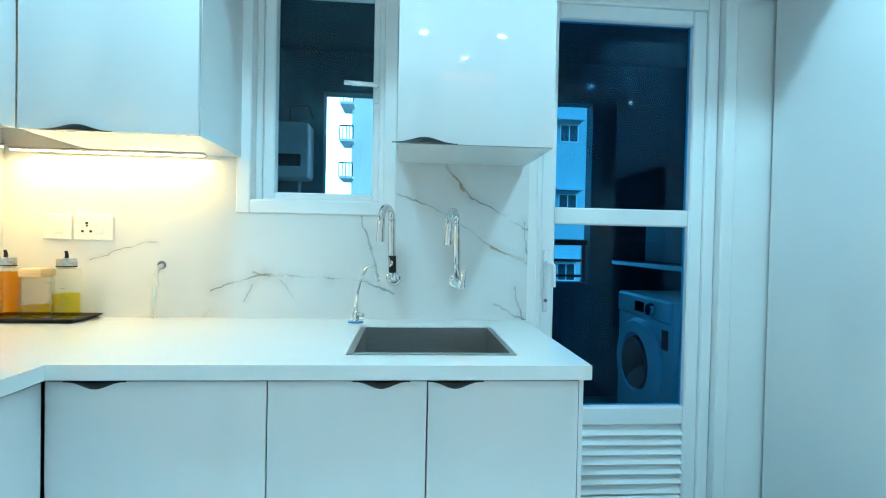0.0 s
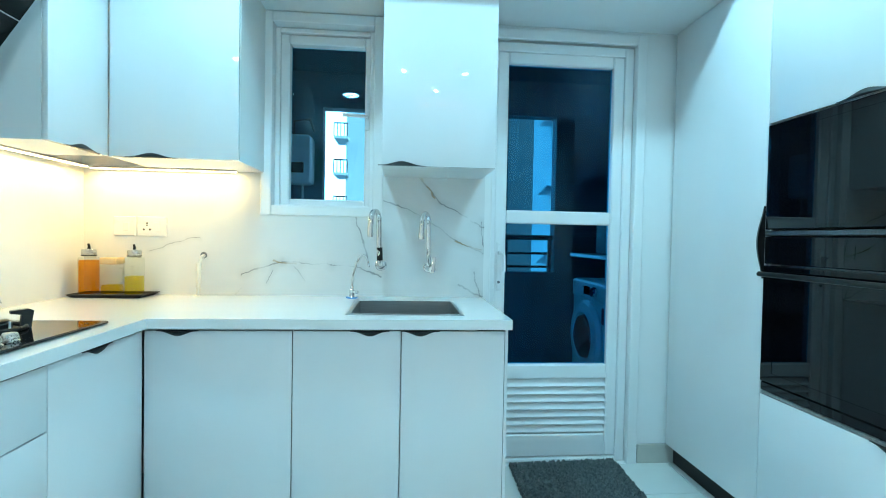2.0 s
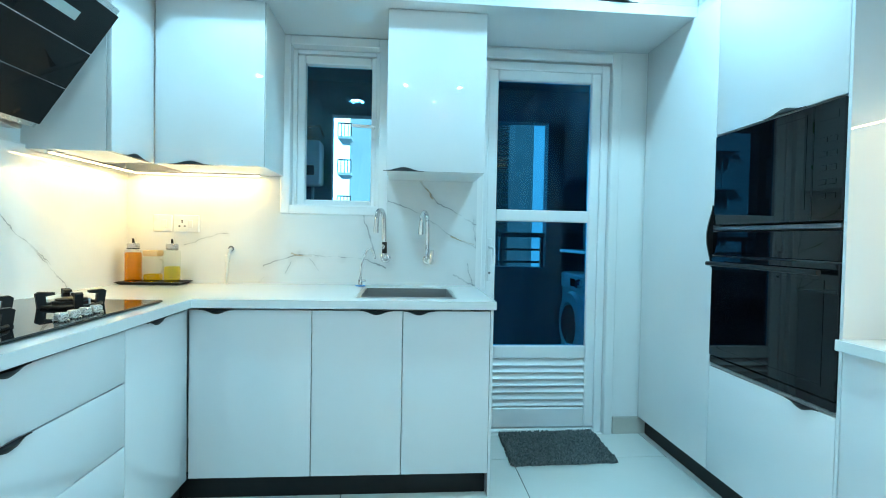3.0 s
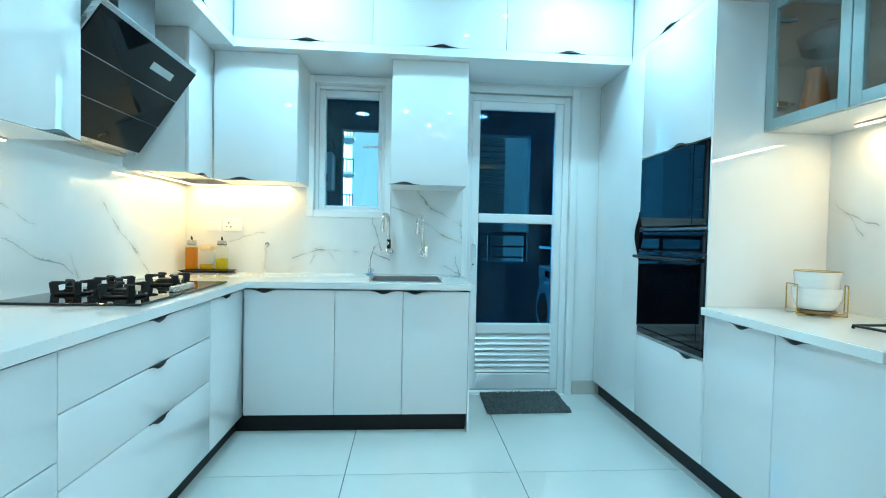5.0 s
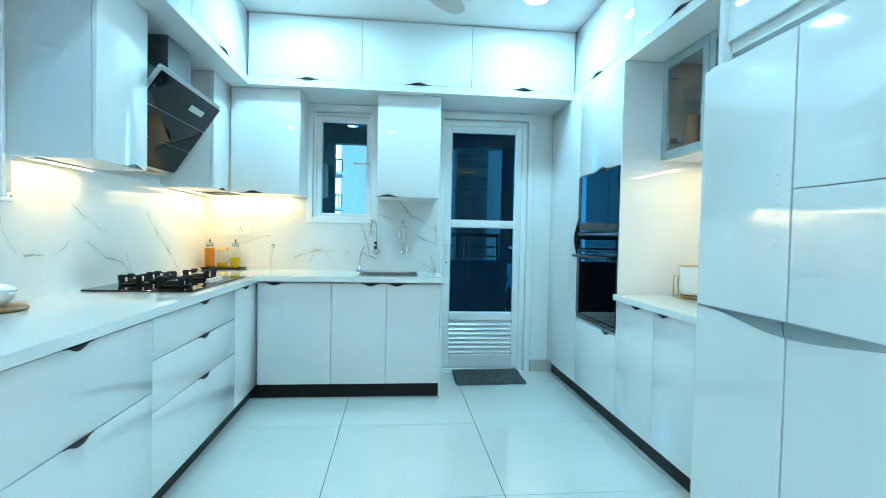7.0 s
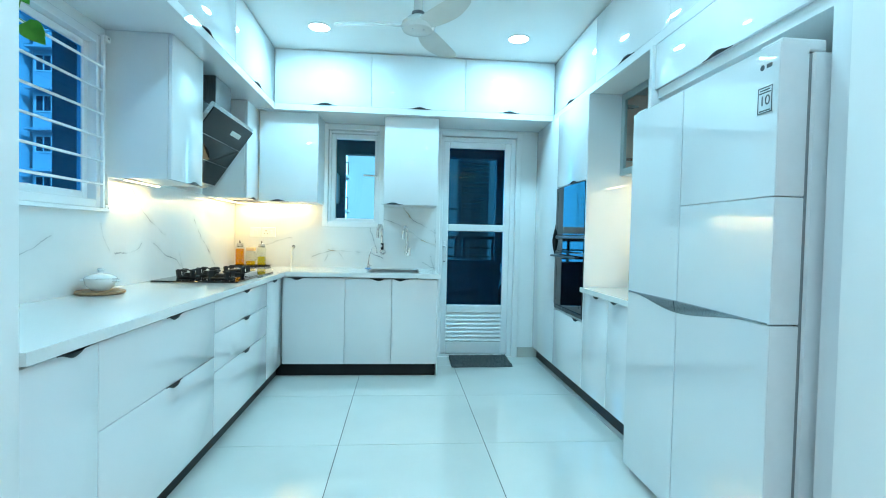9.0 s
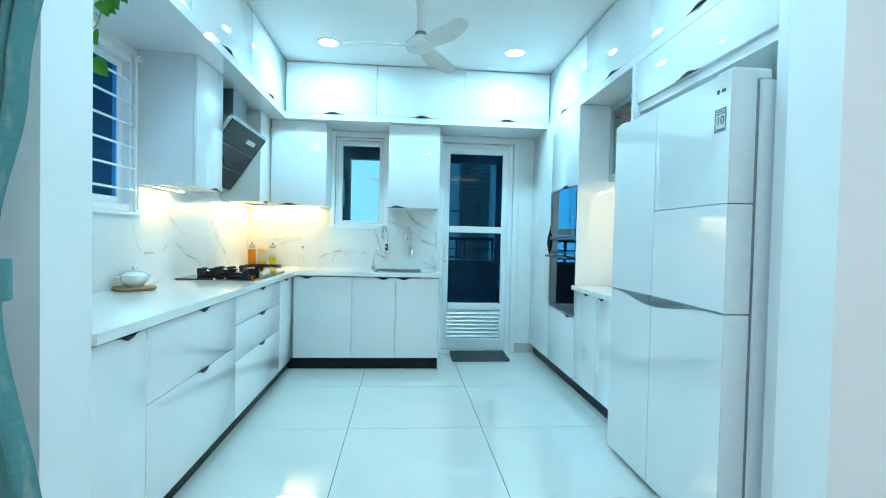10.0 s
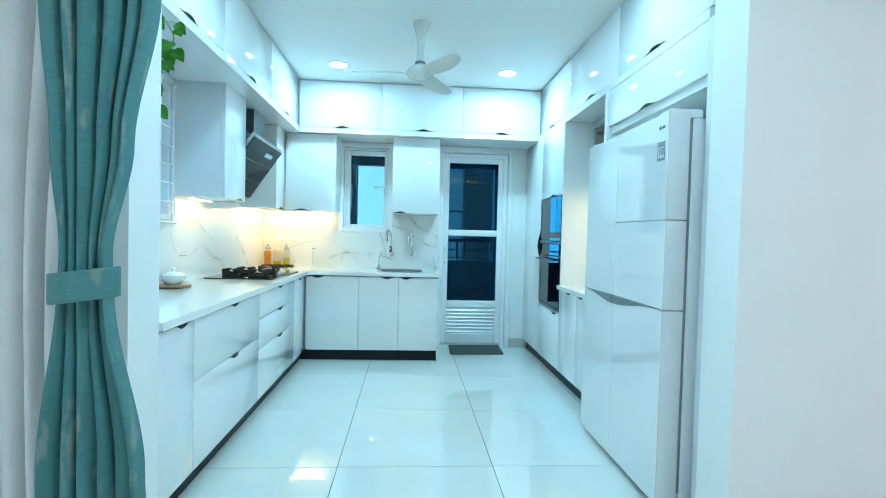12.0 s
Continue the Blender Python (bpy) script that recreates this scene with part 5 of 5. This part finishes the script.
for z in (1.246, 2.095):
    b = part("bracket", boxed(LEFT_X + 0.001, LEFT_X + 0.036, -0.845, -0.806, z - 0.016, z + 0.016, bevel=0.003), UPVC, grill, "white screwed end bracket")
    bm = lathe(bmesh.new(), 0, 0, [(0.001, 0), (0.005, 0), (0.005, 0.002), (0.001, 0.002)], 12)
    bmesh.ops.transform(bm, matrix=pose(LEFT_X + 0.0355, -0.825, z, 0, 90, 0), verts=bm.verts[:])
    part("screw", bm, DARK_STEEL, b)
REVEAL = textured("grey_reveal", (0.13, 0.13, 0.12), (0.18, 0.18, 0.165), 6, 0.8, bump=0.2)
structure("window_reveal", boxed(LEFT_X - 0.20, LEFT_X - 0.086, -0.872, -0.837, 1.246, 2.099), REVEAL, "dark grey outer reveal beside the sliding window", "trim")

# ---- hanging plant ----
plant = thing("hanging_plant", (-0.66, -1.95, 2.15), "trailing green pothos with heart-shaped leaves hanging by the wall", "plant")
rng = random.Random(11)


def vine(x, y, z0, z1, seed):
    r = random.Random(seed)
    n = 14
    pts = []
    for i in range(n + 1):
        s = i / n
        pts.append(Vector((x + 0.025 * math.sin(s * 7 + seed), y + 0.022 * math.cos(s * 6 + seed), z0 + (z1 - z0) * s)))
    part("stem", tube(bmesh.new(), pts, 0.0028, n=7, r_end=0.0016), STEM, plant)
    for i in range(2, n + 1, 2):
        for rep in range(1):
            ang = r.uniform(-2.6, 1.0)
            out = Vector((math.cos(ang), math.sin(ang), r.uniform(-0.3, 0.35))).normalized()
            base = pts[i] + out * r.uniform(0.018, 0.045)
            L = r.uniform(0.045, 0.085) * (0.75 if i > n - 3 else 1.0)
            down = Vector((out.x * 0.6, out.y * 0.6, -0.75 + r.uniform(-0.25, 0.35))).normalized()
            side = down.cross(Vector((r.uniform(-0.4, 0.4), -1, 0.2))).normalized()
            nn = side.cross(down)
            bm = bmesh.new()
            rows = []
            for k in range(8):
                s = k / 7
                w = L * 0.46 * (math.sin(math.pi * (0.06 + 0.94 * s) ** 0.62) ** 0.9 if s < 1 else 0.0)
                if k == 7:
                    w = 0.0004
                c = base + down * (L * s) + nn * (-0.16 * L * s * s)
                rows.append([bm.verts.new(c + side * w + nn * 0.18 * w), bm.verts.new(c - nn * 0.001), bm.verts.new(c - side * w + nn * 0.18 * w)])
            for a, b in zip(rows, rows[1:]):
                for k in range(2):
                    bm.faces.new((a[k], a[k + 1], b[k + 1], b[k]))
            bmesh.ops.solidify(bm, geom=bm.faces[:], thickness=0.0006)
            tube(bm, [pts[i], (pts[i] + base) / 2 + Vector((0, 0, 0.006)), base], 0.0013, n=6)
            part("leaf", bm, LEAF, plant, smooth=50)


part("hook", tube(bmesh.new(), [(-0.70, -2.03, 2.1535), (-0.70, -2.03, 2.135), (-0.69, -2.025, 2.128), (-0.68, -2.02, 2.135)], 0.003, n=8), STEEL, plant)
vine(-0.655, -2.02, 2.1525, 1.86, 3)
vine(-0.715, -2.05, 2.1525, 1.68, 8)
vine(-0.71, -2.0, 2.1525, 1.77, 21)

# ---- curtain ----


def drape(name, cx, cy, z0, z1, widths, folds, depth, mat, label, group, lean=0.0, seed=1, pull=0.0):
    """Hanging cloth: a folded ribbon whose width follows (height share, half width) pairs."""
    bm = bmesh.new()
    nu, nz = folds * 14, 60

    def width(s):
        for (a, wa), (b, wb) in zip(widths, widths[1:]):
            if a <= s <= b:
                k = (s - a) / (b - a)
                k = k * k * (3 - 2 * k)
                return wa + (wb - wa) * k
        return widths[-1][1]

    w_max, w_min = max(w for _, w in widths), min(w for _, w in widths)
    rows = []
    for j in range(nz + 1):
        s = j / nz
        w = width(s)
        row = []
        for i in range(nu + 1):
            u = i / nu * 2 - 1
            ph = u * math.pi * folds + 3.2 * noise.noise(Vector((u * 1.9, s * 0.7, seed))) + 0.8 * noise.noise(Vector((u * 5, s * 2.2, seed + 3)))
            dd = depth * (0.62 + 0.75 * noise.noise(Vector((u * 2.3, s * 1.3, seed + 5)))) * (0.65 + 0.5 * w / w_max)
            x = cx + u * w + 0.012 * math.cos(ph) * w / w_max + 0.010 * noise.noise(Vector((u * 4, s * 3, seed + 9))) + lean * (s - 0.5) - pull * (1 - (w - w_min) / (w_max - w_min))
            y = cy + dd * math.sin(ph) - 0.02 * (1 - abs(u)) * (1.2 - w / w_max)
            row.append(bm.verts.new((x, y, z0 + (z1 - z0) * s)))
        rows.append(row)
    for a, b in zip(rows, rows[1:]):
        for i in range(nu):
            bm.faces.new((a[i], a[i + 1], b[i + 1], b[i]))
    return bm


def curtain_cloth():
    m = textured("teal_curtain_cloth", (0.048, 0.175, 0.18), (0.080, 0.235, 0.24), 7, 0.7, bump=0.3, bump_scale=500, stretch=(1, 1, 0.3))
    co = node(m, "ShaderNodeTexCoord")
    mp = node(m, "ShaderNodeMapping", Scale=(22, 22, 6.0))
    link(m, co.outputs["Object"], mp.inputs[0])
    v = node(m, "ShaderNodeTexNoise", Scale=1.0, Detail=2.0)
    link(m, mp.outputs[0], v.inputs["Vector"])
    mr = node(m, "ShaderNodeMapRange")
    mr.inputs["From Min"].default_value, mr.inputs["From Max"].default_value = 0.60, 0.68
    mr.inputs["To Max"].default_value = 0.7
    link(m, v.outputs[0], mr.inputs[0])
    mix = node(m, "ShaderNodeMix")
    mix.data_type = "RGBA"
    base = bsdf(m).inputs["Base Color"].links[0].from_socket
    link(m, mr.outputs[0], mix.inputs[0])
    link(m, base, mix.inputs[6])
    mix.inputs[7].default_value = (0.24, 0.30, 0.27, 1)
    link(m, mix.outputs[2], bsdf(m).inputs["Base Color"])
    slub = node(m, "ShaderNodeMapping", Scale=(14, 14, 260))
    link(m, co.outputs["Object"], slub.inputs[0])
    sn = node(m, "ShaderNodeTexNoise", Scale=1.0, Detail=3.0, Roughness=0.6)
    link(m, slub.outputs[0], sn.inputs["Vector"])
    sr = node(m, "ShaderNodeMapRange")
    sr.inputs["To Min"].default_value, sr.inputs["To Max"].default_value = 0.72, 1.28
    link(m, sn.outputs[0], sr.inputs[0])
    hsv = node(m, "ShaderNodeHueSaturation")
    link(m, sr.outputs[0], hsv.inputs["Value"])
    link(m, mix.outputs[2], hsv.inputs["Color"])
    link(m, hsv.outputs[0], bsdf(m).inputs["Base Color"])
    bsdf(m).inputs["Sheen Weight"].default_value = 0.1
    return m


CLOTH = curtain_cloth()
KX, KY = -0.550, -2.60
cur = thing("curtain", (KX, KY, 0.02), "teal woven curtain gathered by a matching tie-back", "curtain")
bm = drape("curtain", KX, KY, 0.02, 2.32, [(0.0, 0.182), (0.20, 0.148), (0.43, 0.074), (0.475, 0.070), (0.61, 0.114), (0.80, 0.166), (1.0, 0.200)], 6, 0.050, CLOTH, "", "", pull=0.030)
part("cloth", bm, CLOTH, cur, smooth=80)
bm = bmesh.new()
ring_pts = 40
rows = []
for z in (0.982, 0.984, 1.067, 1.069):
    e = 0.004 if z in (0.984, 1.067) else 0.0
    rows.append([bm.verts.new((KX - 0.031 + (0.090 + e) * math.cos(2 * math.pi * i / ring_pts) * 1.0, KY - 0.008 + (0.056 + e) * math.sin(2 * math.pi * i / ring_pts), z + 0.012 * math.cos(2 * math.pi * i / ring_pts))) for i in range(ring_pts)])
for a, b in zip(rows, rows[1:]):
    for i in range(ring_pts):
        bm.faces.new((a[i], a[(i + 1) % ring_pts], b[(i + 1) % ring_pts], b[i]))
part("tie_back", bm, CLOTH, cur, "matching teal tie-back band", smooth=60)
SHEER = textured("sheer_cloth", (0.66, 0.68, 0.68), (0.74, 0.76, 0.76), 5, 0.85, bump=0.3, bump_scale=400)
sh = thing("sheer_curtain", (-1.02, -2.47, 0.02), "pale grey sheer curtain hanging behind the teal curtain", "curtain")
bm = drape("sheer", -1.02, -2.47, 0.02, 2.32, [(0.0, 0.36), (0.46, 0.33), (1.0, 0.42)], 9, 0.022, SHEER, "", "", seed=4)
part("cloth", bm, SHEER, sh, smooth=80)
rod = thing("curtain_rod", (-0.9, -2.55, 2.34), "slim steel curtain rod fixed to the partition", "curtain rod")
part("rod", tube(bmesh.new(), [(-1.6, -2.54, 2.335), (-0.33, -2.54, 2.335)], 0.012), STEEL, rod)
for x in (-1.55, -0.66):
    part("bracket", tube(bmesh.new(), [(x, -2.36, 2.335), (x, -2.54, 2.335)], 0.008), STEEL, rod)

# ---- adjoining room: warm cove strip ----
cove = thing("cove_light", (0.75, -5.75, 2.56), "long warm cove strip glowing on the far wall", "strip light")
part("ledge", boxed(-0.4, 2.3, -5.80, -5.72, 2.53, 2.55, bevel=0.002), WALL, cove)
part("diffuser", boxed(-0.36, 2.26, -5.76, -5.73, 2.551, 2.585), glow("amber_led", (1.0, 0.42, 0.12), 6.0), cove, "glowing amber strip")

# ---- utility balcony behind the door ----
# Unlit balcony: its shade is put into this dark blue wall colour.
UTIL_SHADE = textured("utility_paint_shaded", (0.025, 0.060, 0.090), (0.04, 0.085, 0.12), 2.5, 0.6, bump=0.1)
structure("utility_floor", boxed(-1.2, 2.4, 1.335, 2.9, -0.12, -0.006), SKIRT, "plain tiled utility balcony floor", "floor")
structure("utility_ceiling", boxed(-1.2, 2.4, 1.305, 2.9, 2.45, 2.55), UTIL_SHADE, "plain painted utility balcony ceiling, shade put into its colour", "ceiling")
structure("utility_wall_west", boxed(-1.2, -1.08, 1.302, 2.9, -0.005, 2.45), UTIL_SHADE, "plain painted side wall of the utility balcony, shade put into its colour", "wall")
structure("utility_wall_east", boxed(2.30, 2.40, 1.302, 2.9, -0.005, 2.45), UTIL_SHADE, "plain painted side wall of the utility balcony, shade put into its colour", "wall")
structure("utility_wall_north", wall_with_hole("y", 2.78, 2.90, -1.08, 2.30, -0.005, 2.45, [(-0.41, 1.54, 0.84, 2.16)]), UTIL_SHADE, "painted outer wall of the utility balcony with a wide opening, shade put into its colour", "wall")
rail = thing("balcony_railing", (0.5, 2.84, 0.84), "dark metal railing across the balcony opening", "railing")
for z, r in ((1.135, 0.022), (1.00, 0.010), (0.885, 0.010)):
    part("bar", boxed(-0.41, 1.54, 2.84 - r, 2.84 + r, z - r, z + r, bevel=0.003), BLACK_METAL, rail)
for x in (-0.33, 0.14, 0.62, 1.026, 1.132, 1.515):
    part("post", boxed(x - 0.016, x + 0.016, 2.825, 2.855, 0.841, 1.115, bevel=0.002), BLACK_METAL, rail)
# washing machine facing the balcony's middle
wm = thing("washing_machine", (1.86, 1.85, 0), "white front-loading washing machine in the utility balcony", "washing machine")
WMX = 1.49
part("body", boxed(WMX, 2.16, 1.56, 2.16, 0.02, 0.85, bevel=0.012, seg=2), UPVC, wm)
part("control_panel", boxed(WMX - 0.012, WMX + 0.01, 1.575, 2.145, 0.735, 0.842, bevel=0.006), SOCKET, wm)
part("display", boxed(WMX - 0.014, WMX - 0.011, 1.83, 1.93, 0.760, 0.815), GLASS_BLACK, wm)


def xlathe(x, y, z, prof, n=36):
    bm = lathe(bmesh.new(), 0, 0, prof, n)
    bmesh.ops.transform(bm, matrix=pose(x, y, z, 0, -90, 0), verts=bm.verts[:])
    return bm


part("dial", xlathe(WMX - 0.012, 1.74, 0.788, [(0.036, 0), (0.035, 0.014), (0.028, 0.026), (0.004, 0.027)]), CHROME, wm, "chrome programme dial")
dr = part("door_ring", xlathe(WMX, 1.86, 0.485, [(0.232, 0), (0.240, 0.018), (0.222, 0.042), (0.162, 0.050), (0.146, 0.030)], 48), UPVC, wm, "round white porthole ring")
part("door_glass", xlathe(WMX, 1.86, 0.485, [(0.145, 0.028), (0.136, 0.052), (0.090, 0.072), (0.004, 0.080)], 40), GLASS_BLACK, wm, "dark glass porthole")
part("sticker", boxed(WMX - 0.002, WMX, 1.60, 1.66, 0.60, 0.70), textured("red_sticker", (0.35, 0.03, 0.03), (0.42, 0.05, 0.05), 9, 0.4), wm)
solo("utility_shelf", boxed(1.56, 2.29, 1.45, 2.44, 0.995, 1.02, bevel=0.002), DARK_STEEL, "dark steel shelf fixed over the washing machine", "shelf")
solo("storage_box", boxed(1.66, 2.10, 1.75, 2.20, 1.021, 1.28, bevel=0.02, seg=2), textured("dark_box", (0.03, 0.035, 0.05), (0.05, 0.055, 0.07), 7, 0.6), "dark covered box on the utility shelf", "box")
heater = thing("water_heater", (-0.62, 2.71, 1.5), "white wall-hung water heater with pipes", "water heater")
part("tank", boxed(-0.80, -0.47, 2.57, 2.779, 1.52, 1.90, bevel=0.03, seg=2), UPVC, heater)
part("panel", boxed(-0.75, -0.52, 2.566, 2.571, 1.60, 1.68, bevel=0.002), BLACK, heater)
for x in (-0.72, -0.55):
    part("pipe", tube(bmesh.new(), [(x, 2.69, 1.53), (x, 2.69, 1.40), (x + 0.04, 2.71, 1.33), (x + 0.06, 2.77, 1.30)], 0.012), STEEL, heater)
part("pipe", tube(bmesh.new(), [(-0.62, 2.69, 1.89), (-0.62, 2.69, 2.02), (-0.50, 2.70, 2.04), (-0.47, 2.73, 1.95)], 0.010), BLACK, heater)

# ---- outside ----
CONCRETE = textured("ground_asphalt", (0.05, 0.05, 0.05), (0.09, 0.09, 0.085), 0.6, 0.9)
SKY_GLOW = glow("hazy_sky", (0.84, 0.93, 1.0), 3.4)
structure("backdrop", boxed(-260, 90, 160, 161, -24, 130), SKY_GLOW, "pale hazy evening sky low over the city", "sky")
structure("ground", boxed(-600, 600, -600, 900, -24.2, -24.0), CONCRETE, "city ground far below the balcony", "ground")
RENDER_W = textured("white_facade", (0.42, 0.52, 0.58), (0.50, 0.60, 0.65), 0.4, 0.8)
# The pinkish tower's shaded look is mixed into its dark colour.
RENDER_P_SHADE = textured("pinkish_facade_shaded", (0.13, 0.105, 0.105), (0.17, 0.14, 0.135), 0.5, 0.85)
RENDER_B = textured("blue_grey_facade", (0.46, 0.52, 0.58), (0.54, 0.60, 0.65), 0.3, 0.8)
WGLASS = textured("window_glass_dark", (0.02, 0.03, 0.05), (0.04, 0.05, 0.07), 2, 0.08)


def tower(name, x0, x1, y0, y1, z1, mat, label, cols, first_z, storey, ww, wh, balconies=(), every=1):
    t = thing(name, ((x0 + x1) / 2, (y0 + y1) / 2, -24), label, "building", "apartment buildings")
    part("wall", boxed(x0, x1, y0, y1, -24, z1), mat, t, smooth=0)
    part("roof", boxed(x0 - 0.3, x1 + 0.3, y0 - 0.3, y1 + 0.3, z1, z1 + 0.6), mat, t, smooth=0)
    n = int((z1 - first_z) / storey)
    for k in range(n):
        z = first_z + k * storey
        for cxx in (cols if k % every == 0 else ()):
            w = part("window", bars_frame(bmesh.new(), "y", y0 - 0.06, y0 + 0.02, cxx - ww / 2 - 0.08, cxx + ww / 2 + 0.08, z - 0.08, z + wh + 0.08, 0.10, bevel=0), UPVC, t, smooth=0)
            part("pane", boxed(cxx - ww / 2, cxx + ww / 2, y0 - 0.02, y0 - 0.005, z, z + wh), WGLASS, w, smooth=0)
            part("mullion", boxed(cxx - 0.04, cxx + 0.04, y0 - 0.05, y0 - 0.022, z, z + wh), UPVC, w, smooth=0)
            part("canopy", boxed(cxx - ww / 2 - 0.4, cxx + ww / 2 + 0.4, y0 - 0.7, y0 - 0.001, z + wh + 0.35, z + wh + 0.5), mat, t, smooth=0)
        for bx0, bx1 in balconies:
            bl = part("balcony", boxed(bx0, bx1, y0 - 1.3, y0 + 1.8, z - 0.9, z - 0.7), mat, t, smooth=0)
            part("handrail", boxed(bx0, bx1, y0 - 1.3, y0 - 1.2, z + 0.30, z + 0.40), BLACK_METAL, bl, smooth=0)
            for q in range(5):
                bx = bx0 + (bx1 - bx0) * q / 4
                part("baluster", boxed(bx - 0.03, bx + 0.03, y0 - 1.28, y0 - 1.22, z - 0.70, z + 0.299), BLACK_METAL, bl, smooth=0)
    return t


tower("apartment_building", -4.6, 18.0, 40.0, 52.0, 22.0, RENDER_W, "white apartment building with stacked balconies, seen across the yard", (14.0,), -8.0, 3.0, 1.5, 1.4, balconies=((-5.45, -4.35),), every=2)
pa = tower("apartment_tower", 1.15, 3.60, 11.0, 15.0, 18.0, RENDER_P_SHADE, "pinkish rendered tower with a dark louvred shaft", (), 0, 3.0, 1, 1)
for k in range(60):
    z = -2.0 + k * 0.16
    part("louvre", boxed(2.07, 2.92, 10.90, 10.995, z, z + 0.09), BLACK_METAL, pa, smooth=0)
part("shaft_back", boxed(2.05, 2.94, 10.992, 10.999, -2.1, 7.7), WGLASS, pa, smooth=0)
for z in (-1.0, 2.0, 5.0):
    part("ledge", boxed(1.15, 2.03, 10.94, 10.999, z, z + 0.05), RENDER_P_SHADE, pa, smooth=0)
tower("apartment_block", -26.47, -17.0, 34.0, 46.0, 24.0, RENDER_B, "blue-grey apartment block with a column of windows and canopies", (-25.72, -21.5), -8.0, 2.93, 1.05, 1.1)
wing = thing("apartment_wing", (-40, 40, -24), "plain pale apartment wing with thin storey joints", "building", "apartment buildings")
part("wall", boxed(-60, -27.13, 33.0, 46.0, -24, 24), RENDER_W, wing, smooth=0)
part("roof", boxed(-60.3, -26.9, 32.7, 46.3, 24.0, 24.6), RENDER_W, wing, smooth=0)
for k in range(14):
    part("storey_joint", boxed(-60, -27.125, 32.97, 33.01, -15.0 + 2.93 * k, -14.94 + 2.93 * k), RENDER_B, wing, smooth=0)
part("shaft", boxed(-27.129, -26.471, 37.0, 37.2, -24, 24), WGLASS, wing, "dark shaft between the wings", smooth=0)

# ---- floor tiles ----
tiles = tagged(bpy.data.objects["floor"])
gap = 0.0020
me_tile = None
for i in range(-4, 6):
    for j in range(-8, 2):
        x0, y0 = i * 0.8, j * 0.8
        x1, y1 = x0 + 0.8, y0 + 0.8
        inner = y0 > -2.2
        x0, x1 = max(x0, -1.3 if inner else -3.2), min(x1, 2.3 if inner else 4.2)
        y0, y1 = max(y0, -5.8), min(y1, 1.329)
        if x1 - x0 < 0.05 or y1 - y0 < 0.05:
            continue
        full = y1 - y0 > 0.79 and x1 - x0 > 0.79
        if full and me_tile is not None:
            ob = new("floor_tile", me_tile)
            ob.parent = tiles
            ob.location = Vector((x0 + 0.4, y0 + 0.4, -0.002)) - WORLD[tiles]
        else:
            ob = part("floor_tile", boxed(x0 + gap, x1 - gap, y0 + gap, y1 - gap, -0.004, 0.0, bevel=0.0006), TILE, tiles)
            if full:
                me_tile = ob.data
